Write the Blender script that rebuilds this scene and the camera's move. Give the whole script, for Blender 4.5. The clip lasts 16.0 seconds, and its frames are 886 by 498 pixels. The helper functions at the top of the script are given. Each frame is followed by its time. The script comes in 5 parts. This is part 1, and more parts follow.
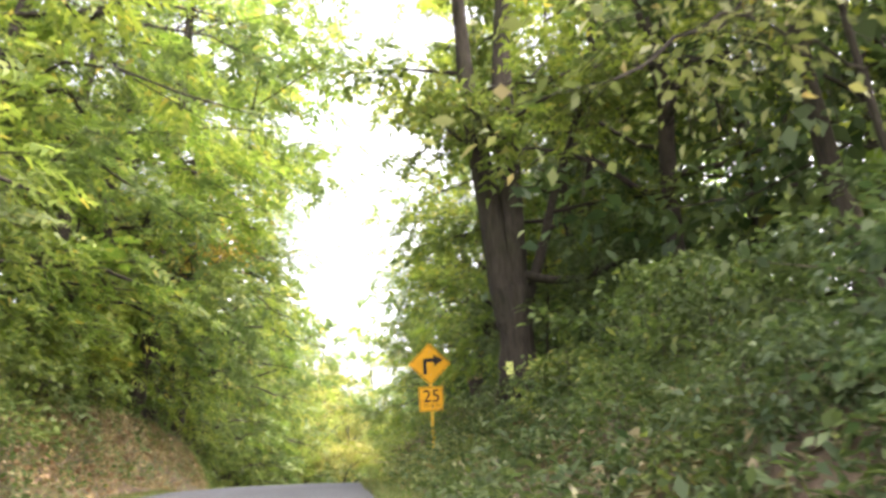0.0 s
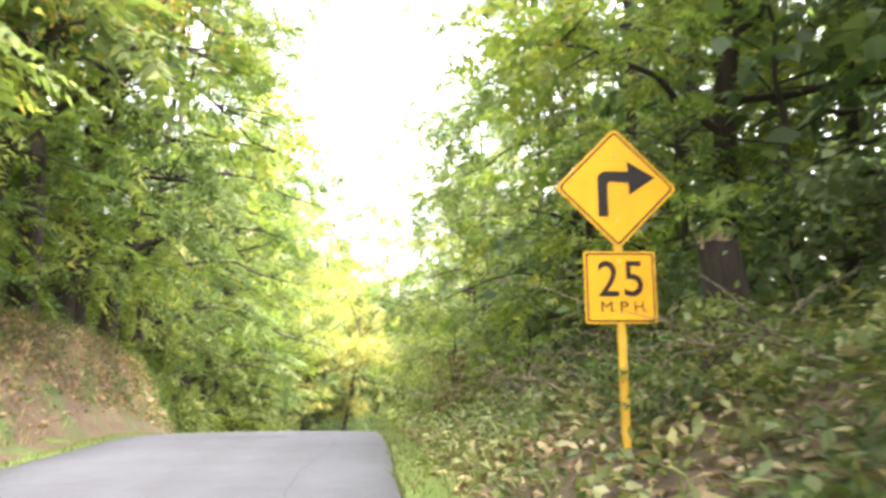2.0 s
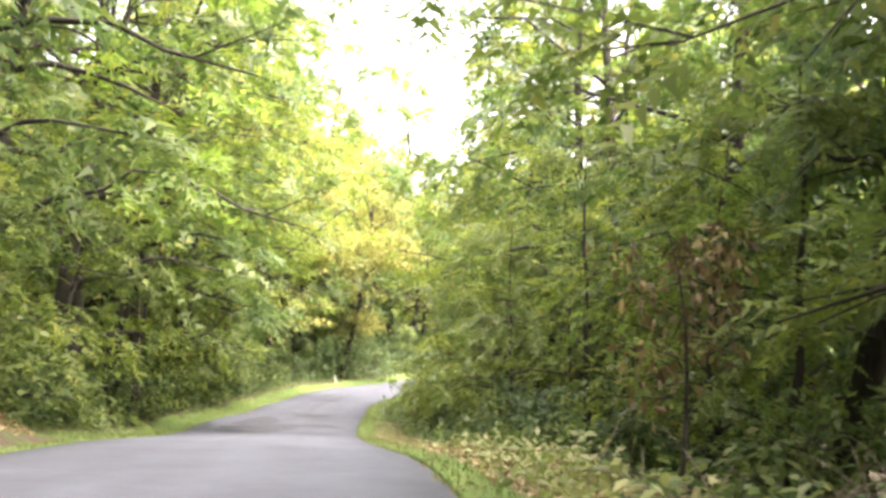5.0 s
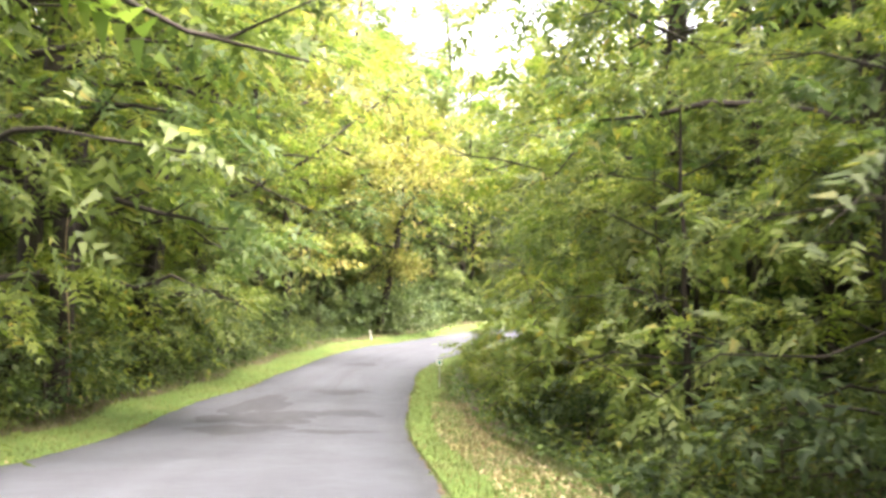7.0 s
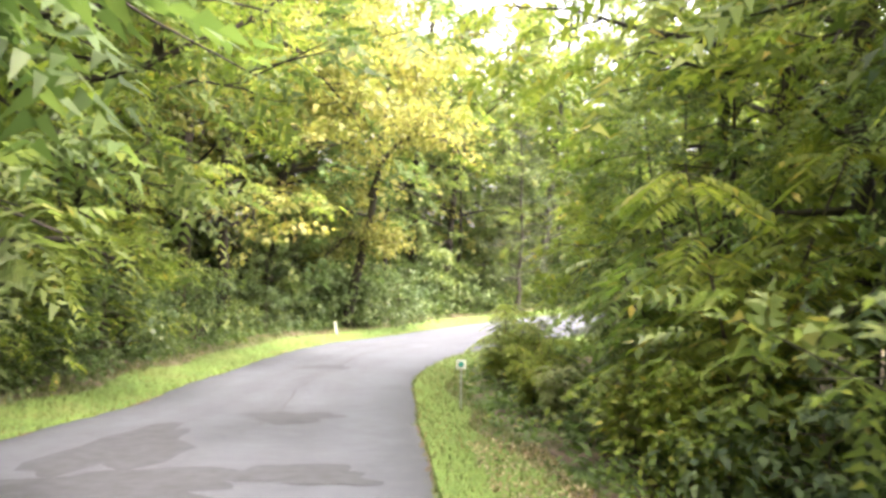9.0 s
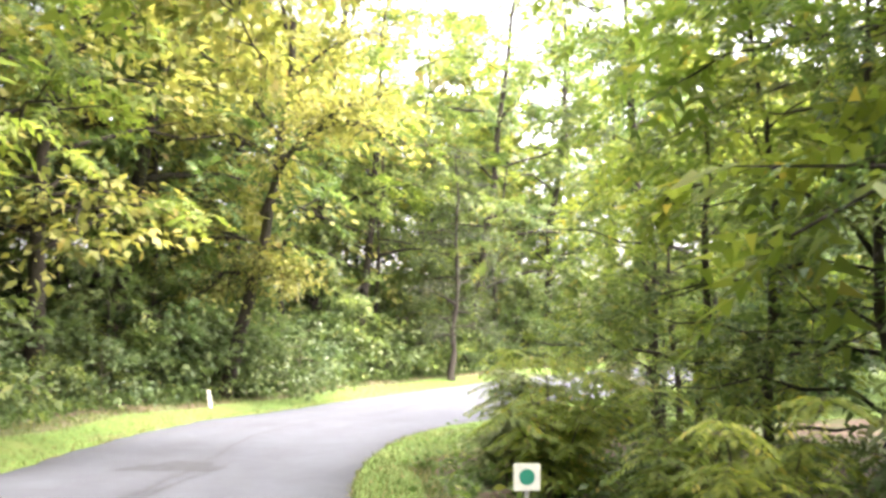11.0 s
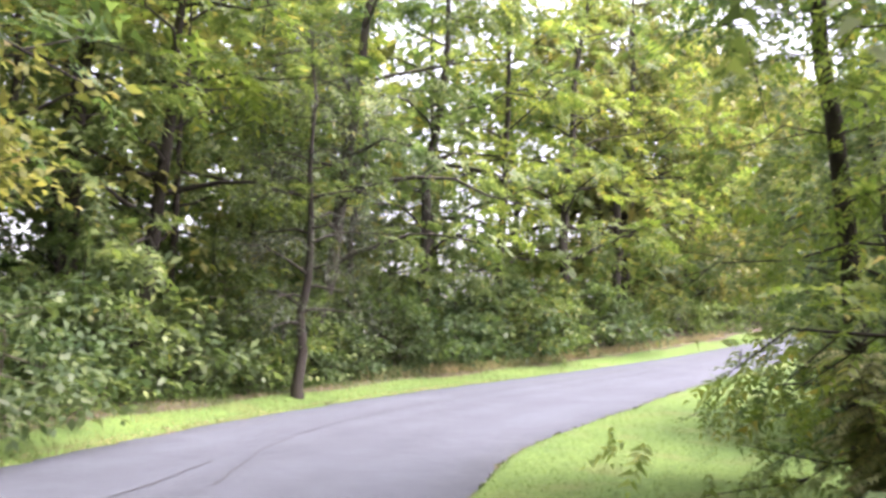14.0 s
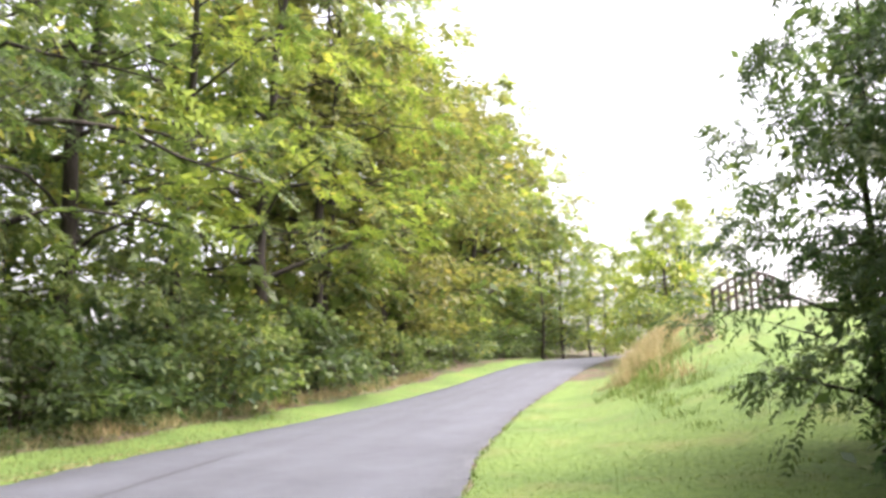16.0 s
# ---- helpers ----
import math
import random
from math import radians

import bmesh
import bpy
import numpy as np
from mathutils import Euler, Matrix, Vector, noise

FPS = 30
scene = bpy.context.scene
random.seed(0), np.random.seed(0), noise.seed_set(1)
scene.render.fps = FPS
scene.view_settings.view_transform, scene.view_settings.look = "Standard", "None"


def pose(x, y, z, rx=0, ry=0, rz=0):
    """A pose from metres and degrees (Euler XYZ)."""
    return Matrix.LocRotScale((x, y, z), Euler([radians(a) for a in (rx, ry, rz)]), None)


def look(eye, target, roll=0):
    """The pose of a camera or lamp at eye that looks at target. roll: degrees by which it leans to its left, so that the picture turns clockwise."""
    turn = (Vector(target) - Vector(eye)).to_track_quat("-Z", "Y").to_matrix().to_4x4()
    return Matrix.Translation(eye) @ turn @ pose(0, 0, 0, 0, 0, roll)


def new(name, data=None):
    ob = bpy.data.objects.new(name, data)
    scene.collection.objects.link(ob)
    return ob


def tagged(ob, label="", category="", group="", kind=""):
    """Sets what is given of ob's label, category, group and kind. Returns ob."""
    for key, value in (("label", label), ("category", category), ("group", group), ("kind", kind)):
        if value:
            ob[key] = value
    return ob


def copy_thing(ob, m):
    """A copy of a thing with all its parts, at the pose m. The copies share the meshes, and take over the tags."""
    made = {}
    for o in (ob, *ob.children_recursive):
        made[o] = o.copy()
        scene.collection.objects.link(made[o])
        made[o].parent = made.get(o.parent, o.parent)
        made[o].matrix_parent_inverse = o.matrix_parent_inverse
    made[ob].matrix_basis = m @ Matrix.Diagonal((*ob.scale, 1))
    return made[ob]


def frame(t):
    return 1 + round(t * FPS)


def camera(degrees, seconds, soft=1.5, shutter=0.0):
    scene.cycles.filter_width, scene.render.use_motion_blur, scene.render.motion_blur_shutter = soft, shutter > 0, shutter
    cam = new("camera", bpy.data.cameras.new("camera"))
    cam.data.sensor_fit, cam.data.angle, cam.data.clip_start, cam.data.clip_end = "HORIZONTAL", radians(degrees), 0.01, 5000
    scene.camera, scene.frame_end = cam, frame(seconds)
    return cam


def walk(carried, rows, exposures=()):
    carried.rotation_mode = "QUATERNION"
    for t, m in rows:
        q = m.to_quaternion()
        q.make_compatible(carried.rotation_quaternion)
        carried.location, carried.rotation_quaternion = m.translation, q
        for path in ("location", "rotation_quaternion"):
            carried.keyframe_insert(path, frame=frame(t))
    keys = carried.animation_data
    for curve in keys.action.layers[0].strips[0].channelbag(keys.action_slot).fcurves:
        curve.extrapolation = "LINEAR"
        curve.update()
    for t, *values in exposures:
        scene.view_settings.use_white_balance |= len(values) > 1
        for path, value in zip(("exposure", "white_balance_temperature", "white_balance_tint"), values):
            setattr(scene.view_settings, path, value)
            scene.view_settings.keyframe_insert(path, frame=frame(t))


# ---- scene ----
cam = camera(54.0, 16.0, soft=3.1, shutter=0.22)
PATH = [
    (0, (0.025, -0.430, -0.316), (0.273, 1.468, 0.263), -3.42),
    (0.5, (0.028, 2.745, 0.138), (0.316, 4.652, 0.666), -1.57),
    (1, (0.009, 6.368, 0.608), (0.227, 8.297, 1.088), -1.12),
    (1.5, (0.000, 10.000, 1.050), (0.205, 11.947, 1.458), -0.68),
    (2, (0.026, 13.696, 1.417), (0.242, 15.654, 1.760), -0.56),
    (2.5, (-0.025, 17.268, 1.646), (0.209, 19.229, 1.963), -0.02),
    (3, (-0.029, 20.783, 1.866), (0.202, 22.748, 2.161), 0.65),
    (3.5, (-0.221, 24.001, 1.977), (0.001, 25.975, 2.214), 1.61),
    (4, (-0.145, 26.962, 2.015), (0.060, 28.942, 2.212), 2.37),
    (4.2, (-0.127, 28.082, 2.038), (0.089, 30.062, 2.216), 2.58),
    (5, (-0.165, 32.600, 2.097), (0.042, 34.590, 2.232), 1.50),
    (5.7, (-0.210, 36.530, 2.058), (-0.008, 38.522, 2.143), 0.60),
    (6.3, (-0.254, 39.894, 1.844), (-0.058, 41.884, 1.887), -0.30),
    (6.5, (-0.286, 40.902, 1.751), (-0.115, 42.894, 1.779), -0.00),
    (7, (-0.304, 43.536, 1.467), (-0.169, 45.532, 1.483), 0.06),
    (7.5, (-0.553, 46.334, 1.199), (-0.373, 48.325, 1.174), 1.10),
    (8, (-0.679, 49.102, 0.832), (-0.497, 51.093, 0.799), 0.21),
    (8.2, (-0.744, 50.170, 0.721), (-0.565, 52.161, 0.679), -0.13),
    (10.3, (-0.685, 60.820, -0.699), (-0.330, 62.779, -0.501), 2.16),
    (10.5, (-0.622, 61.815, -0.745), (-0.240, 63.768, -0.540), 1.60),
    (11, (-0.501, 64.220, -0.829), (-0.033, 66.155, -0.633), 0.59),
    (11.5, (-0.150, 66.439, -0.923), (0.368, 68.359, -0.709), 0.34),
    (12, (0.213, 68.735, -1.097), (0.756, 70.646, -0.869), -0.75),
    (12.5, (0.492, 70.997, -1.200), (1.104, 72.888, -0.976), -0.49),
    (13, (0.702, 73.400, -1.223), (1.346, 75.281, -1.006), -0.80),
    (13.5, (1.088, 75.611, -1.388), (1.861, 77.443, -1.180), 0.70),
    (14, (1.566, 77.895, -1.436), (2.468, 79.665, -1.207), 0.68),
    (14.5, (2.226, 80.271, -1.449), (3.255, 81.970, -1.216), -0.59),
    (15, (3.010, 82.435, -1.522), (4.234, 83.997, -1.274), -0.96),
    (15.5, (3.876, 84.483, -1.569), (5.274, 85.881, -1.267), -1.24),
    (16, (5.000, 86.452, -1.633), (6.536, 87.687, -1.292), -1.51),
]
EXPOSE = [(0.0, 2.95, 6900, 20), (1.0, 3.5, 6800, 20), (2.0, 3.75, 6800, 20), (3.0, 3.55, 6800, 22), (4.0, 3.5, 6800, 24), (6.5, 3.45, 7000, 21), (8.0, 3.5, 7000, 20), (11.0, 3.5, 6800, 21), (12.5, 2.97, 6400, 27), (14.5, 2.52, 6300, 29), (15.1, 2.47, 6400, 27), (16.0, 2.15, 6600, 22)]
walk(cam, [(t, look(eye, target, roll)) for t, eye, target, roll in PATH], EXPOSE)

# ---------------------------------------------------------------- sky and sun
world = bpy.data.worlds.new("sky")
scene.world = world
world.use_nodes = True
wn = world.node_tree.nodes
sky = wn.new("ShaderNodeTexSky")
sky.sky_type, sky.sun_disc = "NISHITA", False
sky.sun_elevation, sky.sun_rotation = radians(62), radians(132)
sky.dust_density, sky.air_density = 6.0, 1.2
wn["Background"].inputs[1].default_value = 0.15
haze = wn.new("ShaderNodeHueSaturation")
haze.inputs["Saturation"].default_value = 0.35
world.node_tree.links.new(sky.outputs[0], haze.inputs["Color"])
world.node_tree.links.new(haze.outputs[0], wn["Background"].inputs[0])
sun = new("sun", bpy.data.lights.new("sun", "SUN"))
sun.data.energy, sun.data.angle, sun.data.color = 1.7, radians(40), (1.0, 0.96, 0.88)
sun.matrix_world = look((0, 0, 0), (-math.sin(radians(132)) * 0.469, -math.cos(radians(132)) * 0.469, -0.883))

# ---------------------------------------------------------------- the line of the road
TIMES = np.array([r[0] for r in PATH])
EYES = np.array([r[1] for r in PATH])


def spine():
    """The driven line, carried on before and after the walk: rows of x, y, z of the road under it, one every quarter metre or so."""
    t = np.arange(0, 16.001, 0.05)
    mid = np.stack([np.interp(t, TIMES, EYES[:, k]) for k in range(3)], 1)
    back_way = np.array([0.0, -0.3, -0.02])
    back = mid[0] + np.arange(160, 0, -1)[:, None] * back_way
    way = mid[-1, :2] - mid[-41, :2]
    heading, step, place = math.atan2(way[1], way[0]), 0.3, mid[-1].copy()
    ahead, run = [], 0.0
    for _ in range(520):
        run += step
        turn = min(run * 0.045, 0.8) + max(0.0, run - 60) * 0.012
        h = heading - min(turn, 1.5)
        slope = np.interp(run, [0, 6, 12, 25, 40, 60], [0.0, 0.022, 0.045, 0.07, 0.1, 0.05])
        place = place + np.array([math.cos(h) * step, math.sin(h) * step, slope * step])
        ahead.append(place)
    line = np.concatenate([back, mid, np.array(ahead)])
    core = np.ones(15) / 15
    line = np.stack([np.convolve(np.pad(line[:, k], 7, mode="edge"), core, "valid") for k in range(3)], 1)
    line[:, 2] -= 1.4
    return line[4:-4]


LINE = spine()
RUN = np.r_[0, np.cumsum(np.hypot(np.diff(LINE[:, 0]), np.diff(LINE[:, 1])))]
RUN -= np.interp(0.0, LINE[:, 1], RUN)
WAY = np.gradient(LINE[:, :2], axis=0)
WAY /= np.hypot(WAY[:, 0], WAY[:, 1])[:, None]


def along(s, l):
    """x, y of the place s metres along the road and l metres to the right of the driven line."""
    x, y = np.interp(s, RUN, LINE[:, 0]), np.interp(s, RUN, LINE[:, 1])
    tx, ty = np.interp(s, RUN, WAY[:, 0]), np.interp(s, RUN, WAY[:, 1])
    return x + l * ty, y - l * tx


def nearest(x, y):
    """s, l and the road's height for places x, y."""
    x, y = np.atleast_1d(x).astype(float), np.atleast_1d(y).astype(float)
    s, l, z = np.empty_like(x), np.empty_like(x), np.empty_like(x)
    thin = LINE[::2]
    for a in range(0, len(x), 4000):
        b = slice(a, a + 4000)
        d = (x[b, None] - thin[None, :, 0]) ** 2 + (y[b, None] - thin[None, :, 1]) ** 2
        i = d.argmin(1) * 2
        ox, oy = x[b] - LINE[i, 0], y[b] - LINE[i, 1]
        f = ox * WAY[i, 0] + oy * WAY[i, 1]
        s[b] = RUN[i] + np.clip(f, -0.6, 0.6)
        l[b] = ox * WAY[i, 1] - oy * WAY[i, 0]
        z[b] = np.interp(s[b], RUN, LINE[:, 2])
    return s, l, z


def left_edge(s):
    return np.interp(s, [0, 20, 33, 50, 60, 75, 85, 88, 92, 96, 100, 108, 116, 124, 140], [-3.8, -3.9, -4.6, -4.8, -4.9, -4.8, -5.3, -5.0, -4.5, -4.1, -3.9, -3.9, -3.5, -3.3, -3.5])


def right_edge(s):
    return np.interp(s, [0, 19, 25, 38, 45, 50, 57, 61, 65, 68, 75, 78, 82, 85, 88, 92, 96, 100, 104, 108, 112, 118, 125], [0.6, 0.55, 0.8, 1.05, 1.3, 1.15, 0.95, 0.85, 0.7, 0.35, 0.0, 0.0, 0.25, 0.6, 1.25, 1.9, 2.6, 3.0, 2.75, 2.3, 1.8, 1.4, 1.2])


def smooth(v, a, b):
    u = np.clip((v - a) / (b - a), 0, 1)
    return u * u * (3 - 2 * u)


def bumps(x, y):
    return (np.sin(x * 1.7 + 0.8 * np.sin(y * 1.1)) * np.sin(y * 1.9 + 1.3 * np.sin(x * 0.7)) * 0.5
            + np.sin(x * 0.43 + 1.0) * np.sin(y * 0.37 + 2.0) + 0.3 * np.sin(x * 4.1 + y * 2.3) * np.sin(y * 3.7 - x * 1.9))


def ground(x, y):
    """Height of the ground sheet."""
    s, l, z = nearest(x, y)
    dl, dr = left_edge(s) - l, l - right_edge(s)
    bank = np.interp(s, [-40, 20, 30, 45, 48, 52], [2.0, 2.0, 2.5, 2.6, 1.5, 0.25])
    foot = np.interp(s, [18, 30], [0.6, 0.35])
    left = bank * smooth(dl, foot, foot + np.interp(s, [18, 30], [2.1, 1.5])) + 0.07 * np.clip(dl - 4, 0, 60)
    up = np.interp(s, [-40, 24, 32, 40], [1.35, 1.35, 0.6, 0.0])
    ditch = np.interp(s, [34, 42, 58, 66, 78, 86], [0.0, 1.3, 1.2, 0.5, 0.3, 0.0])
    hill = smooth(s, 98, 122) * smooth(dr, 1.0, 6.0) * 2.4 + smooth(s, 92, 112) * smooth(dr, 6.0, 22.0) * 0.5
    right = up * smooth(dr, 0.5, 3.5) + up * 0.12 * np.clip(dr - 3, 0, 40) - ditch * smooth(dr, 1.6, 4.6) + hill
    rel = np.where(dl > 0, left, 0) + np.where(dr > 0, right, 0)
    rough = np.clip(np.maximum(dl, dr) - 1.2, 0, 2.0) / 2.0 * np.where((dr > 0) & (s > 84), 0.35, 1.0)
    return z + rel + 0.10 * rough * bumps(x, y) - 0.05 * ((dl < 0.0) & (dr < 0.0))


def gz(x, y):
    return float(ground(x, y)[0])


# ---------------------------------------------------------------- materials
def material(name, build, rough=0.8):
    m = bpy.data.materials.new(name)
    m.use_nodes = True
    nt = m.node_tree
    b = nt.nodes["Principled BSDF"]
    b.inputs["Roughness"].default_value = rough
    build(nt, b)
    return m


def node(nt, kind, **inputs):
    n = nt.nodes.new(kind)
    for k, v in inputs.items():
        n.inputs[k.replace("_", " ")].default_value = v
    return n


def ramp(nt, source, stops):
    r = nt.nodes.new("ShaderNodeValToRGB")
    e = r.color_ramp.elements
    while len(e) < len(stops):
        e.new(0.5)
    for el, (p, c) in zip(e, stops):
        el.position, el.color = p, (*c, 1)
    nt.links.new(source, r.inputs[0])
    return r.outputs[0]


def mix(nt, a, b, fac, mode="MIX"):
    n = nt.nodes.new("ShaderNodeMix")
    n.data_type, n.blend_type = "RGBA", mode
    for sock, v in ((n.inputs[0], fac), (n.inputs[6], a), (n.inputs[7], b)):
        if hasattr(v, "is_output"):
            nt.links.new(v, sock)
        else:
            sock.default_value = v if isinstance(v, (int, float)) else (*v, 1)
    return n.outputs[2]


def noise_of(nt, scale, detail=3.0, where="Object", rough=0.55):
    c = nt.nodes.new("ShaderNodeTexCoord")
    n = node(nt, "ShaderNodeTexNoise", Scale=scale, Detail=detail, Roughness=rough)
    nt.links.new(c.outputs[where], n.inputs["Vector"])
    return n.outputs[0]


def bump(nt, b, height, strength, distance):
    n = node(nt, "ShaderNodeBump", Strength=strength, Distance=distance)
    nt.links.new(height, n.inputs["Height"])
    nt.links.new(n.outputs[0], b.inputs["Normal"])


def foliage(name, dark, mid, light, glow=0.45, spot=None):
    """Leaf surface: a thin blade that scatters light on both sides, each leaf of its own tone."""
    def build(nt, b):
        geo = nt.nodes.new("ShaderNodeNewGeometry")
        tone = ramp(nt, geo.outputs["Random Per Island"], [(0.0, dark), (0.5, mid), (0.93, light), (1.0, spot or light)])
        info = nt.nodes.new("ShaderNodeObjectInfo")
        big = ramp(nt, noise_of(nt, 0.35, 2.0), [(0.3, (0.7, 0.8, 0.75)), (0.7, (1.25, 1.2, 1.0))])
        tone = mix(nt, tone, big, 1.0, "MULTIPLY")
        vary = ramp(nt, info.outputs["Random"], [(0.0, (0.82, 0.95, 0.9)), (0.5, (1.0, 1.0, 1.0)), (1.0, (1.12, 1.05, 0.92))])
        tone = mix(nt, tone, vary, 1.0, "MULTIPLY")
        nt.links.new(tone, b.inputs["Base Color"])
        b.inputs["Specular IOR Level"].default_value = 0.35
        thin = nt.nodes.new("ShaderNodeBsdfTranslucent")
        through_leaf = mix(nt, tone, (1.12, 1.18, 0.72), 1.0, "MULTIPLY")
        nt.links.new(through_leaf, thin.inputs[0])
        both = nt.nodes.new("ShaderNodeMixShader")
        both.inputs[0].default_value = glow
        nt.links.new(b.outputs[0], both.inputs[1])
        nt.links.new(thin.outputs[0], both.inputs[2])
        nt.links.new(both.outputs[0], nt.nodes["Material Output"].inputs[0])
    return material(name, build, 0.5)


def bark_build(c1, c2):
    def build(nt, b):
        c = nt.nodes.new("ShaderNodeTexCoord")
        m = nt.nodes.new("ShaderNodeMapping")
        m.inputs["Scale"].default_value = (9, 9, 1.4)
        nt.links.new(c.outputs["Object"], m.inputs[0])
        n = node(nt, "ShaderNodeTexNoise", Scale=2.2, Detail=6.0, Roughness=0.65)
        nt.links.new(m.outputs[0], n.inputs["Vector"])
        col = ramp(nt, n.outputs[0], [(0.3, c1), (0.62, c2)])
        moss = ramp(nt, noise_of(nt, 1.1, 4.0), [(0.5, (1, 1, 1)), (0.7, (0.75, 0.95, 0.6))])
        nt.links.new(mix(nt, col, moss, 1.0, "MULTIPLY"), b.inputs["Base Color"])
        bump(nt, b, n.outputs[0], 0.9, 0.03)
    return build


def ground_build(nt, b):
    """Woodland floor: soil, leaf litter and patches of low green."""
    soil = ramp(nt, noise_of(nt, 3.0, 6.0), [(0.3, (0.05, 0.034, 0.022)), (0.55, (0.1, 0.07, 0.047)), (0.75, (0.17, 0.125, 0.085))])
    green = ramp(nt, noise_of(nt, 9.0, 5.0), [(0.35, (0.03, 0.055, 0.015)), (0.7, (0.09, 0.15, 0.035))])
    col = mix(nt, soil, green, ramp(nt, noise_of(nt, 0.8, 4.0), [(0.46, (0, 0, 0)), (0.64, (1, 1, 1))]))
    nt.links.new(col, b.inputs["Base Color"])
    bump(nt, b, noise_of(nt, 14.0, 6.0), 0.9, 0.06)


def turf_build(nt, b):
    col = ramp(nt, noise_of(nt, 12.0, 6.0), [(0.3, (0.055, 0.1, 0.018)), (0.55, (0.105, 0.172, 0.03)), (0.8, (0.165, 0.222, 0.045))])
    dry = ramp(nt, noise_of(nt, 0.9, 4.0), [(0.52, (0, 0, 0)), (0.78, (0.5, 0.5, 0.5))])
    deep = ramp(nt, noise_of(nt, 0.45, 5.0), [(0.45, (1, 1, 1)), (0.7, (0.6, 0.72, 0.7))])
    col = mix(nt, col, deep, 1.0, "MULTIPLY")
    nt.links.new(mix(nt, col, (0.2, 0.17, 0.06), dry), b.inputs["Base Color"])
    bump(nt, b, noise_of(nt, 40.0, 5.0), 0.8, 0.04)


def asphalt_build(nt, b):
    grain = noise_of(nt, 160.0, 4.0)
    wide = noise_of(nt, 0.5, 4.0)
    blotch = noise_of(nt, 3.2, 5.0)
    col = ramp(nt, grain, [(0.3, (0.039, 0.0435, 0.053)), (0.6, (0.066, 0.0735, 0.089)), (0.8, (0.112, 0.123, 0.146))])
    col = mix(nt, col, ramp(nt, wide, [(0.3, (0.8, 0.8, 0.82)), (0.7, (1.12, 1.12, 1.12))]), 1.0, "MULTIPLY")
    col = mix(nt, col, ramp(nt, blotch, [(0.35, (0.9, 0.9, 0.9)), (0.65, (1.07, 1.07, 1.07))]), 1.0, "MULTIPLY")
    lane = nt.nodes.new("ShaderNodeAttribute")
    lane.attribute_name = "across"
    worn = ramp(nt, lane.outputs["Fac"], [(0.02, (0.82, 0.82, 0.8)), (0.1, (1.0, 1.0, 1.0)), (0.22, (1.1, 1.1, 1.1)), (0.34, (0.95, 0.95, 0.95)), (0.42, (1.08, 1.08, 1.08)), (0.5, (0.9, 0.9, 0.9)), (0.6, (1.08, 1.08, 1.08)), (0.7, (0.95, 0.95, 0.95)), (0.82, (1.1, 1.1, 1.1)), (0.92, (1.0, 1.0, 1.0)), (0.985, (0.8, 0.8, 0.78))])
    col = mix(nt, col, worn, 1.0, "MULTIPLY")
    nt.links.new(col, b.inputs["Base Color"])
    bump(nt, b, grain, 0.5, 0.008)


def plain_build(c, spread=0.15, scale=6.0):
    def build(nt, b):
        lo, hi = tuple(v * (1 - spread) for v in c), tuple(v * (1 + spread) for v in c)
        nt.links.new(ramp(nt, noise_of(nt, scale, 5.0), [(0.3, lo), (0.7, hi)]), b.inputs["Base Color"])
    return build


LEAF = foliage("leaf_green", (0.076, 0.113, 0.046), (0.124, 0.172, 0.067), (0.183, 0.229, 0.094), 0.52, spot=(0.278, 0.248, 0.0918))
LEAF_DARK = foliage("leaf_deep_green", (0.0515, 0.084, 0.0449), (0.0845, 0.124, 0.0643), (0.134, 0.177, 0.0918), 0.45)
# yellow-green leaf, raised in tone so that it carries light on lit fronds
LEAF_BRIGHT = foliage("leaf_light_green", (0.13, 0.182, 0.0459), (0.2, 0.257, 0.0663), (0.285, 0.322, 0.0969), 0.56, spot=(0.433, 0.334, 0.102))
LEAF_YELLOW = foliage("leaf_yellow", (0.17, 0.186, 0.0612), (0.252, 0.253, 0.0898), (0.35, 0.32, 0.122), 0.52, spot=(0.381, 0.277, 0.133))
LEAF_OLIVE = foliage("leaf_olive", (0.115, 0.132, 0.05), (0.168, 0.178, 0.07), (0.23, 0.222, 0.092), 0.52, spot=(0.27, 0.22, 0.1))
LEAF_PALE = foliage("leaf_pale_green", (0.154, 0.181, 0.0867), (0.227, 0.248, 0.128), (0.34, 0.334, 0.204), 0.4, spot=(0.371, 0.267, 0.173))
LEAF_BROWN = foliage("leaf_dead", (0.09, 0.05, 0.025), (0.17, 0.1, 0.05), (0.3, 0.2, 0.1), 0.2)
LEAF_RUST = foliage("leaf_rust", (0.3, 0.2, 0.05), (0.45, 0.29, 0.07), (0.55, 0.38, 0.1), 0.5)
LEAF_CEDAR = foliage("cedar_needles", (0.04, 0.048, 0.036), (0.065, 0.075, 0.055), (0.1, 0.105, 0.08), 0.25)
BARK = material("bark_grey_brown", bark_build((0.03, 0.024, 0.018), (0.12, 0.1, 0.075)), 0.95)
# darker copy of the bark, with the wood's shade put into its colour
BARK_SHADED = material("bark_shaded", bark_build((0.011, 0.009, 0.007), (0.045, 0.036, 0.028)), 0.95)
SOIL = material("woodland_floor", ground_build, 1.0)
TURF = material("mown_grass", turf_build, 1.0)
ASPHALT = material("worn_asphalt", asphalt_build, 0.85)


